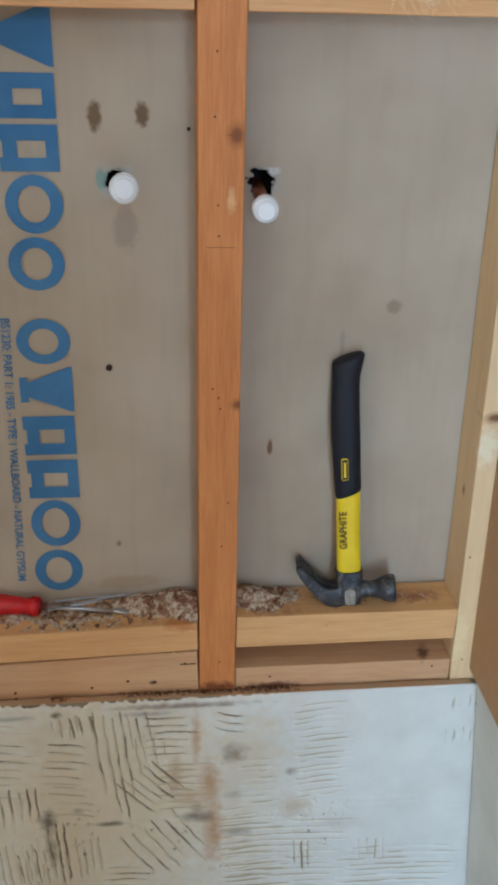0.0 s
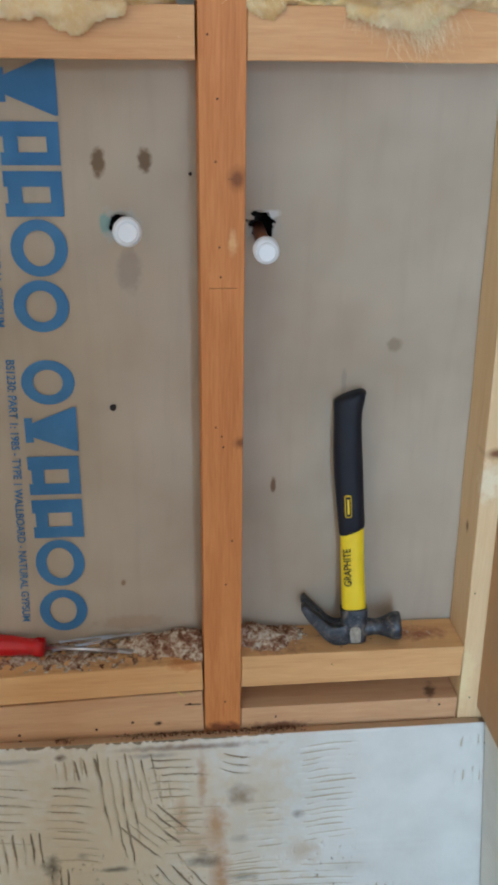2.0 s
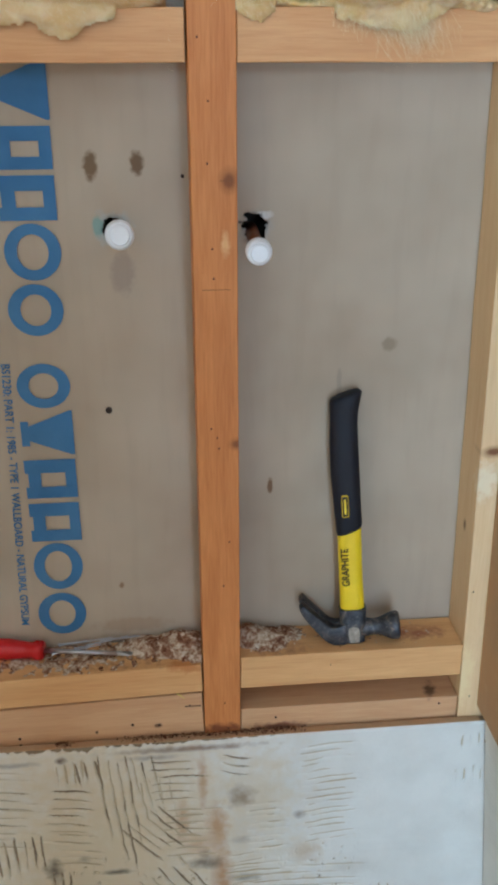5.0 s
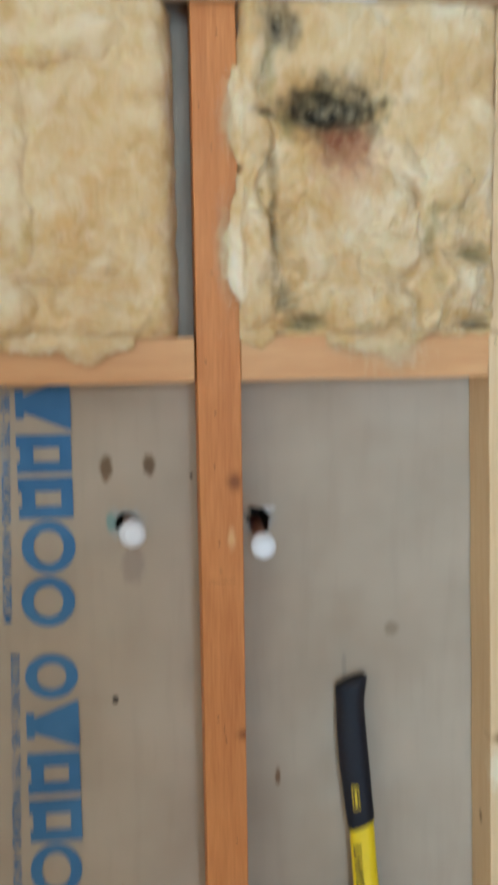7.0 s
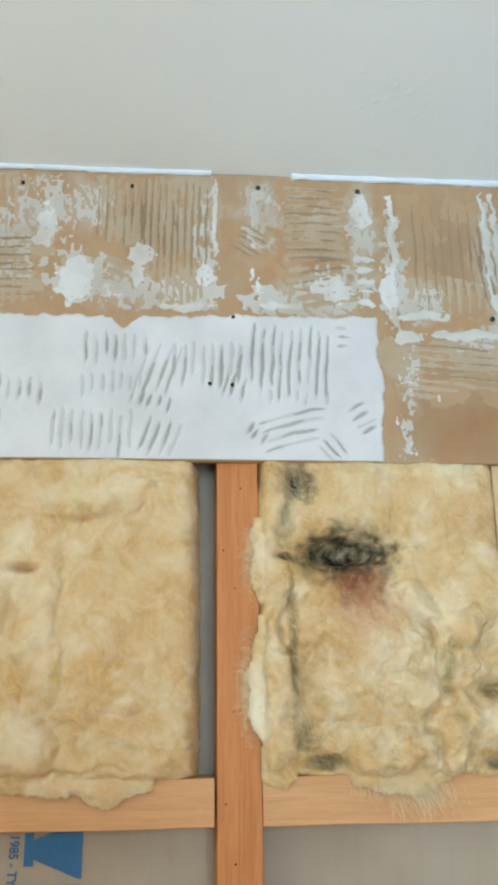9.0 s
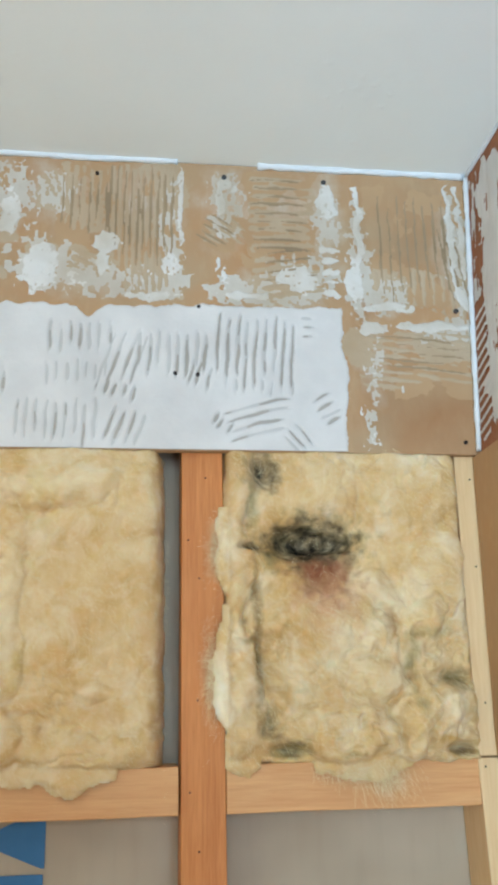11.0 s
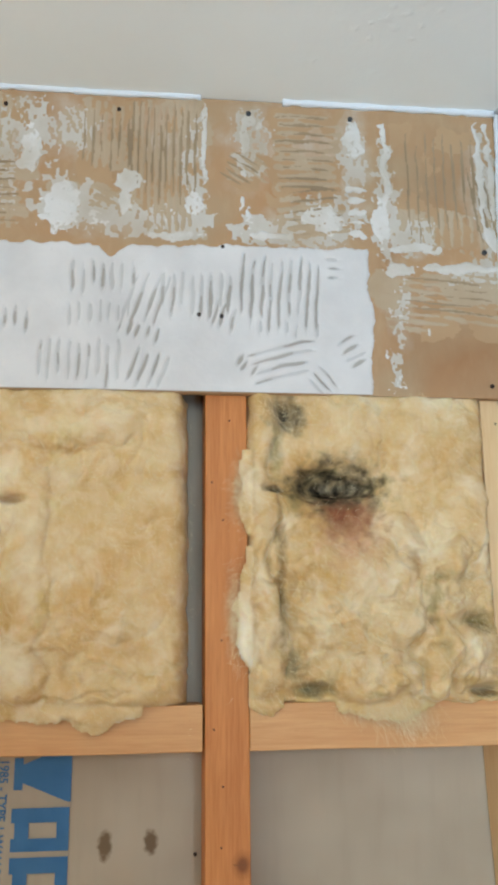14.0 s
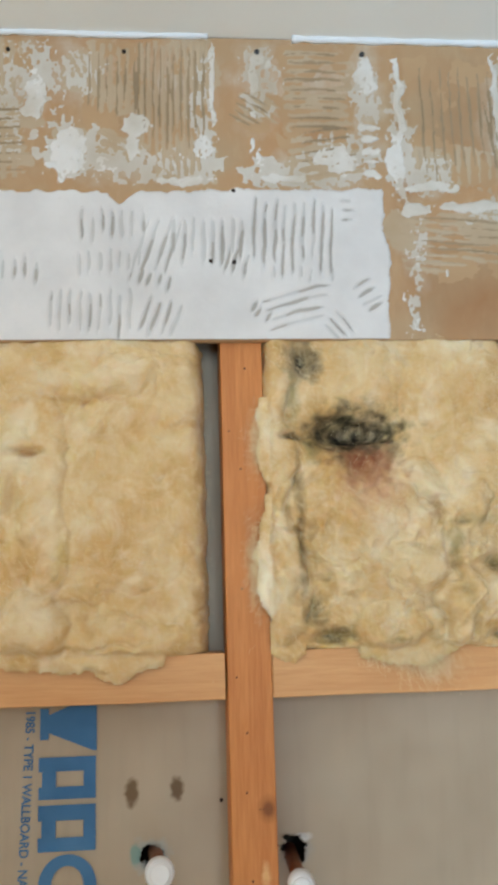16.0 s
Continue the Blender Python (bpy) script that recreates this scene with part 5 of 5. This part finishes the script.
def printed_marks():
    """The maker's mark as plain blue rings and blocks down the board."""
    y = 0.0682
    xr, xl = -0.179, -0.244

    def block(z1, z0, dx, wedge=False):
        bm, m = bmesh.new(), (z0 + z1) / 2
        h = z1 - z0
        if wedge:
            flat_rect(bm, xl + dx, xl + 0.010 + dx, z0 + 0.22 * h, z1 - 0.22 * h, y)
            bm.faces.new([bm.verts.new(p) for p in ((xl + 0.010 + dx, y, m - 0.010), (xr - 0.004 + dx, y, z0), (xr + dx, y, z0), (xr + dx, y, z1), (xr - 0.004 + dx, y, z1), (xl + 0.010 + dx, y, m + 0.010))])
        else:
            flat_rect(bm, xl + dx, xr + dx, z1 - 0.36 * h, z1 - 0.04 * h, y)
            flat_rect(bm, xl + dx, xr + dx, z0 + 0.02 * h, z0 + 0.30 * h, y)
            flat_rect(bm, xr - 0.014 + dx, xr + dx, z0 + 0.30 * h, z1 - 0.36 * h, y)
            flat_rect(bm, xl + 0.004 + dx, xl + 0.020 + dx, z0 + 0.30 * h, z1 - 0.36 * h, y)
        part("printed_mark", bm, M_INK, wall_north, "plain blue printed block")

    def ring(z1, z0, dx):
        bm = bmesh.new()
        flat_ring(bm, (xl + xr) / 2 + dx, (z0 + z1) / 2, (xr - xl) / 2, (z1 - z0) / 2, 0.0145, y)
        part("printed_mark", bm, M_INK, wall_north, "plain blue printed ring")

    block(1.593, 1.531, 0.004, True)
    block(1.527, 1.478, 0.003)
    block(1.475, 1.422, 0.003)
    ring(1.420, 1.354, 0.004)
    ring(1.350, 1.287, 0.001)
    ring(1.252, 1.194, 0.001)
    block(1.190, 1.130, 0.0, True)
    block(1.126, 1.068, -0.001)
    block(1.064, 1.004, -0.001)
    ring(1.002, 0.930, -0.003)
    ring(0.924, 0.857, -0.004)


printed_marks()


def lettering(name, text, length, height, at, material, parent, label, squash=1.0):
    """Text in the built-in font as a flat mesh; its first letter starts at the pose's place."""
    cu = bpy.data.curves.new(name, "FONT")
    cu.body, cu.size = text, 1.0
    cu.offset = 0.018
    tmp = bpy.data.objects.new(name, cu)
    scene.collection.objects.link(tmp)
    dg = bpy.context.evaluated_depsgraph_get()
    dg.update()
    me = bpy.data.meshes.new_from_object(tmp.evaluated_get(dg))
    bpy.data.objects.remove(tmp)
    co = np.array([v.co[:] for v in me.vertices])
    x0, x1 = co[:, 0].min(), co[:, 0].max()
    me.transform(Matrix.Diagonal((length / (x1 - x0), height / 0.72, 1, 1)) @ Matrix.Translation((-x0, 0, 0)))
    me.materials.clear()
    me.materials.append(material)
    ob = new(name, me)
    ob.parent = parent
    ob.matrix_basis = at
    return tagged(ob, label)


DOWN = Matrix(((0, 1, 0, 0), (0, 0, -1, 0), (-1, 0, 0, 0), (0, 0, 0, 1)))  # reads downwards, facing the room
GRADE = "BS1230: PART 1: 1985 - TYPE 1 WALLBOARD - NATURAL GYPSUM"
for zt, xt in ((1.253, -0.2585), (1.672, -0.2525)):
    lettering("printed_text", GRADE, 0.378, 0.0105, Matrix.Translation((xt, 0.0682, zt)) @ Matrix.Rotation(radians(2.0), 4, "Y") @ DOWN, M_INK, wall_north, "small blue printed standard text")


# ---- capped pipe stubs ----
def pipe_stub(base, end, radius, label):
    base, end = Vector(base), Vector(end)
    ob = group_thing("capped_pipe", Matrix.Translation(base), label, "pipe", "capped water pipes")
    d = end - base
    n = d.normalized()
    part("pipe", rod(bmesh.new(), (0, 0, 0), d, radius * 0.55, sides=20), M_PIPE, ob, "dull copper pipe", True)
    bm = bmesh.new()
    for a, b, r0, r1 in [(-0.014, -0.004, 1.0, 1.0), (-0.004, 0.0, 1.0, 0.86), (0.0, 0.0035, 0.74, 0.74), (0.0035, 0.005, 0.74, 0.62)]:
        rod(bm, d + n * a, d + n * b, radius * r0, radius * r1, sides=28)
    bmesh.ops.remove_doubles(bm, verts=bm.verts, dist=1e-5)
    part("cap", bm, M_CAP, ob, "white plastic push-on cap")
    bm = rod(bmesh.new(), d - n * 0.020, d - n * 0.0145, radius * 0.9, sides=28)
    part("collar", bm, M_CAP, ob, "white plastic collar")


pipe_stub((-0.110, 0.10, 1.411), (-0.101, -0.045, 1.4245), 0.0152, "pipe stub with a white push-on cap in a ragged hole")
pipe_stub((0.049, 0.10, 1.405), (0.0457, -0.032, 1.4008), 0.0142, "copper pipe stub with a white ribbed cap in a torn hole")


# ---- hammer ----
def hammer(at):
    ob = group_thing("claw_hammer", at, "claw hammer with yellow shaft and black grip leaning on the board", "hammer")
    shaft = [((0.0, 0, 0.030), 0.0165, 0.011), ((0.0, 0, 0.060), 0.0165, 0.011), ((0.0, 0, 0.11), 0.0160, 0.0105), ((0.001, 0, 0.17), 0.0160, 0.011), ((0.001, 0, 0.20), 0.0155, 0.011)]
    sh = part("shaft", loft(shaft, 24, 2.6), M_YELLOW, ob, "glossy yellow shaft", True)
    grip = loft([((0.001, 0, 0.168), 0.0166, 0.0125), ((0.001, 0, 0.172), 0.0174, 0.0135), ((0.0, 0, 0.20), 0.0180, 0.0140), ((-0.001, 0, 0.25), 0.0190, 0.0148), ((-0.001, 0, 0.29), 0.0186, 0.0146),
                 ((0.0, 0, 0.318), 0.0178, 0.0138), ((0.001, 0, 0.333), 0.0180, 0.0140), ((0.003, 0, 0.344), 0.0202, 0.0150), ((0.004, 0, 0.351), 0.0208, 0.0150), ((0.003, 0, 0.3545), 0.0190, 0.0135), ((0.002, 0, 0.356), 0.014, 0.010)], 28, 2.5)
    for v in grip.verts:
        if v.co.z < 0.19:
            v.co.z += 0.35 * (v.co.x) * (1 if v.co.z < 0.19 else 0)
        if v.co.z > 0.335:
            v.co.z += 0.32 * v.co.x
    part("grip", grip, M_RUBBER, ob, "matt black rubber grip", True)
    # maker's badge: outlined plate with plain bars
    bd = part("badge", box(-0.0085, 0.0005, -0.0158, -0.0130, 0.193, 0.224, 0.002), M_YELLOW, ob, "yellow outlined badge")
    part("badge_face", box(-0.0074, -0.0006, -0.0163, -0.0155, 0.1945, 0.2225, 0.0005), M_RUBBER, bd)
    part("badge_bar", box(-0.0054, -0.0026, -0.0168, -0.0160, 0.198, 0.219), M_YELLOW, bd)
    up = Matrix(((0, -1, 0, 0), (0, 0, -1, 0), (1, 0, 0, 0), (0, 0, 0, 1)))
    lettering("shaft_text", "GRAPHITE", 0.056, 0.0100, Matrix.Translation((-0.0030, -0.0121, 0.090)) @ up, M_DKINK, sh, "dark printed word")
    # head
    hd = loft([((0.0, 0, 0.0), 0.013, 0.011), ((0.0, 0, 0.002), 0.0155, 0.0135), ((0.0, 0, 0.020), 0.0165, 0.0145), ((0.0, 0, 0.030), 0.0180, 0.0145), ((0.0, 0, 0.051), 0.0188, 0.0135), ((0.0, 0, 0.0525), 0.0175, 0.012)], 24, 3.6)
    head = part("head", hd, M_STEEL, ob, "scuffed dark steel head")
    poll = bmesh.new()
    turn = Matrix.Rotation(radians(90), 4, "Y")
    rows = [(0.010, 0.0138), (0.018, 0.0126), (0.027, 0.0112), (0.034, 0.0118), (0.041, 0.0140), (0.048, 0.0172), (0.053, 0.0192), (0.0605, 0.0196), (0.0630, 0.0184)]
    loft([((0, 0, x), r, r) for x, r in rows], 24, 2.0, poll)
    poll.transform(Matrix.Translation((0, 0, 0.0192)) @ turn)
    part("striking_face", poll, M_STEEL, head, smooth=True)
    for s in (-1, 1):
        bm = bmesh.new()
        rings = []
        for k in range(11):
            t = k / 10
            x = -0.010 - 0.060 * t
            z = 0.017 - 0.006 * math.sin(math.pi * min(1, t * 1.5)) + 0.048 * t ** 2.2
            th = 0.0120 * (1 - t) ** 0.8 + 0.0042
            half = 0.0065 + 0.002 * t
            yc = s * (half + 0.0002 + 0.0035 * max(0, t - 0.25))
            nx, nz = -0.5 * t ** 1.2, -1 + 0.5 * t
            ln = math.hypot(nx, nz)
            nx, nz = nx / ln, nz / ln
            rings.append([bm.verts.new((x + q * th * -nx, yc + p * half, z + q * th * -nz)) for p, q in ((-1, -1), (1, -1), (1, 1), (-1, 1))])
        for lo, hi in zip(rings, rings[1:]):
            for k in range(4):
                bm.faces.new((lo[k], lo[(k + 1) % 4], hi[(k + 1) % 4], hi[k]))
        bm.faces.new(rings[0])
        bm.faces.new(rings[-1][::-1])
        bmesh.ops.recalc_face_normals(bm, faces=bm.faces)
        sharp = [e for e in bm.edges if len(e.link_faces) == 2 and e.calc_face_angle(0) > 0.7]
        bmesh.ops.bevel(bm, geom=sharp, offset=0.0012, segments=2, profile=0.5, affect="EDGES")
        part("claw", bm, M_STEEL, head, smooth=True)
    sc = bmesh.new()
    rim = [(0.0075 * (1 + 0.25 * noise.noise((2 * math.cos(a), 2 * math.sin(a), 4))) * math.copysign(abs(math.cos(a)) ** 0.5, math.cos(a)),
            0.0125 * (1 + 0.2 * noise.noise((2 * math.cos(a), 2 * math.sin(a), 9))) * math.copysign(abs(math.sin(a)) ** 0.5, math.sin(a))) for a in np.linspace(0, 6.283, 25)[:-1]]
    low, high = [[sc.verts.new((x, y, 0.0155 + z)) for x, z in rim] for y in (-0.0135, -0.0150)]
    for k in range(24):
        sc.faces.new((low[k], low[(k + 1) % 24], high[(k + 1) % 24], high[k]))
    sc.faces.new(high)
    bmesh.ops.recalc_face_normals(sc, faces=sc.faces)
    part("scuff", sc, M_SCUFF, head, "pale worn patch on the cheek")
    return ob


hammer(pose(0.1865, 0.027, 0.8495, -4.2, -4.6, -6))


# ---- screwdriver, nails and rubble on the ledge ----
def screwdriver(at):
    """Built along x with the tip at the origin; the handle lies on its side."""
    ob = group_thing("screwdriver", at, "flat screwdriver with a red plastic handle lying on the ledge", "screwdriver")
    turn = Matrix.Rotation(radians(-90), 4, "Y")
    sh = rod(bmesh.new(), (-0.014, 0, 0), (-0.135, 0, 0), 0.0031, sides=14)
    shaft = part("shaft", sh, M_BRIGHT, ob, "bright steel shaft", True)
    tip = loft([((0, 0, 0.0), 0.0008, 0.0045), ((0, 0, 0.004), 0.0012, 0.0050), ((0, 0, 0.012), 0.0026, 0.0042), ((0, 0, 0.020), 0.0031, 0.0031)], 14, 2.4)
    tip.transform(turn)
    part("tip", tip, M_BRIGHT, shaft)
    hr = loft([((0, 0, 0.122), 0.0085, 0.0085), ((0, 0, 0.124), 0.0128, 0.0128), ((0, 0, 0.134), 0.0132, 0.0132), ((0, 0, 0.138), 0.0108, 0.0108), ((0, 0, 0.150), 0.0112, 0.0112), ((0, 0, 0.172), 0.0138, 0.0138),
               ((0, 0, 0.205), 0.0142, 0.0142), ((0, 0, 0.225), 0.0125, 0.0125), ((0, 0, 0.232), 0.0085, 0.0085)], 24, 2.3)
    hr.transform(turn)
    part("handle", hr, M_REDP, ob, "glossy red plastic handle", True)


tip, tail = Vector((-0.121, 0.027, 0.8465)), Vector((-0.246, 0.047, 0.8462))
d = tail - tip
yaw = math.degrees(math.atan2(d.y, d.x)) - 180
screwdriver(pose(*tip, 0, math.degrees(math.atan2(d.z, math.hypot(d.x, d.y))), yaw))

for a, b in [((-0.222, 0.057, 0.846), (-0.150, 0.066, 0.8475)), ((-0.200, 0.047, 0.8465), (-0.128, 0.064, 0.8495)), ((-0.165, 0.060, 0.847), (-0.112, 0.066, 0.8478)), ((-0.23, 0.040, 0.844), (-0.165, 0.052, 0.8465))]:
    a, b = Vector(a), Vector(b)
    ob = group_thing("masonry_nail", Matrix.Translation(a), "thin bright steel nail lying in the rubble", "nail", "nails on the ledge")
    part("shank", rod(bmesh.new(), (0, 0, 0), b - a, 0.0013, 0.0008, 10), M_BRIGHT, ob)
    n = (b - a).normalized()
    part("nail_head", rod(bmesh.new(), -n * 0.001, n * 0.0008, 0.0026, sides=12), M_BRIGHT, ob)


def rubble(name, label, spots, count, seed, top, low=0.003, material=None):
    """Crumbs of plaster, rust and sawdust heaped on a ledge: (x, y, rx, ry, height)."""
    rnd = random.Random(seed)
    verts, faces = [], []
    for _ in range(count):
        cx, cy, rx, ry, hh = rnd.choice(spots)
        gx, gy = rnd.gauss(0, 0.5), rnd.gauss(0, 0.5)
        x, y = cx + rx * gx, min(0.066, max(low, cy + ry * gy))
        r = 0.0004 + 0.0020 * rnd.random() ** 3
        z = top(x) + hh * max(0, 1 - gx * gx - gy * gy) * rnd.random() + r * 0.4
        base = len(verts)
        flat = rnd.uniform(0.3, 0.9)
        turn = Euler((rnd.uniform(0, 6), rnd.uniform(0, 6), rnd.uniform(0, 6))).to_matrix()
        for p in ((1, 0, 0), (-1, 0, 0), (0, 1, 0), (0, -1, 0), (0, 0, 1), (0, 0, -1)):
            q = turn @ (Vector(p) * r * rnd.uniform(0.6, 1.3))
            verts.append((x + q.x, y + q.y, z + q.z * flat))
        faces += [tuple(base + i for i in f) for f in ((0, 2, 4), (2, 1, 4), (1, 3, 4), (3, 0, 4), (2, 0, 5), (1, 2, 5), (3, 1, 5), (0, 3, 5))]
    me = bpy.data.meshes.new(name)
    me.from_pydata(verts, [], faces)
    me.materials.append(material or M_CRUMB)
    tagged(new(name, me), label, "debris", kind="stuff")


def crust(name, label, x0, x1, heaps, seed, top):
    """A low matted heap of dust, flakes and rust: heaps (x, y, rx, ry, height)."""
    def place(u, v):
        h = np.full_like(u, -0.002)
        for cx, cy, rx, ry, hh in heaps:
            h = np.maximum(h, hh * (1 - ((u - cx) / rx) ** 2 - ((v - cy) / ry) ** 2))
        h = h + 0.007 * (fbm(u * 110, v * 110, seed, 4) - 0.55) * (h > -0.0015)
        return (u, v, top(u) + h), h > -0.0015

    ob = new(name, sheet_mesh(name, grid(x0, x1, 0.0016), grid(0.002, 0.068, 0.0016), place, M_CRUST))
    tagged(ob, label, "debris", kind="stuff")


def crust_material():
    m = Nodes("matted_dust_and_rust")
    n, f = m.noise(70, detail=5, warp=1.0), m.noise(260, detail=4)
    c = m.ramp(m.math("ADD", m.math("MULTIPLY", n, 0.65), m.math("MULTIPLY", f, 0.35)), [(0.36, lin(92, 52, 38)), (0.46, lin(150, 108, 80)), (0.55, lin(206, 184, 156)), (0.68, lin(232, 222, 204))])
    m.bump(f, 0.6, 0.002)
    return m.done(c, 0.95, spec=0.1)


M_CRUST = crust_material()
crust("debris", "matted heap of dust and rust by the stud", -0.30, -0.0265, [(-0.055, 0.050, 0.05, 0.035, 0.016), (-0.10, 0.055, 0.05, 0.025, 0.010), (-0.035, 0.035, 0.03, 0.03, 0.008), (-0.2, 0.045, 0.11, 0.03, 0.0012)], 3, lambda x: 0.8425 + 0.034 * (x + 0.03))
crust("debris", "matted heap of dust and rust in the corner", 0.0258, 0.14, [(0.040, 0.050, 0.03, 0.03, 0.016), (0.065, 0.040, 0.035, 0.03, 0.009), (0.085, 0.05, 0.04, 0.02, 0.004)], 7, lambda x: 0.849 + 0 * x)
rubble("debris", "heap of plaster crumbs and rusty sawdust behind the cross timber", [(-0.075, 0.045, 0.05, 0.022, 0.016), (-0.05, 0.05, 0.03, 0.02, 0.020), (-0.11, 0.055, 0.04, 0.016, 0.010), (-0.22, 0.045, 0.11, 0.03, 0.002)], 850, 5, lambda x: 0.8435 + 0.034 * (x + 0.03))
rubble("debris", "crumbs of plaster and rust beside the stud", [(0.052, 0.045, 0.03, 0.022, 0.016), (0.040, 0.05, 0.014, 0.018, 0.020), (0.07, 0.022, 0.028, 0.012, 0.006), (0.20, 0.035, 0.10, 0.03, 0.0015)], 560, 6, lambda x: 0.849)


M_ROT = crumbs("dark_rot_crumbs", lin(58, 34, 24), lin(104, 62, 42), lin(150, 112, 82))


def rust_crust():
    """Rotten crumbs along the foot of the timbers."""
    rubble("debris", "dark rotten crumbs along the board's upper edge", [(x, -0.004, 0.03, 0.005, 0.004) for x in (-0.12, -0.09, -0.06, -0.03, 0.0, 0.02, 0.05, 0.075, 0.09)] + [(-0.22, -0.006, 0.012, 0.005, 0.005)], 900, 9, lambda x: 0.7248, -0.012, M_ROT)


rust_crust()
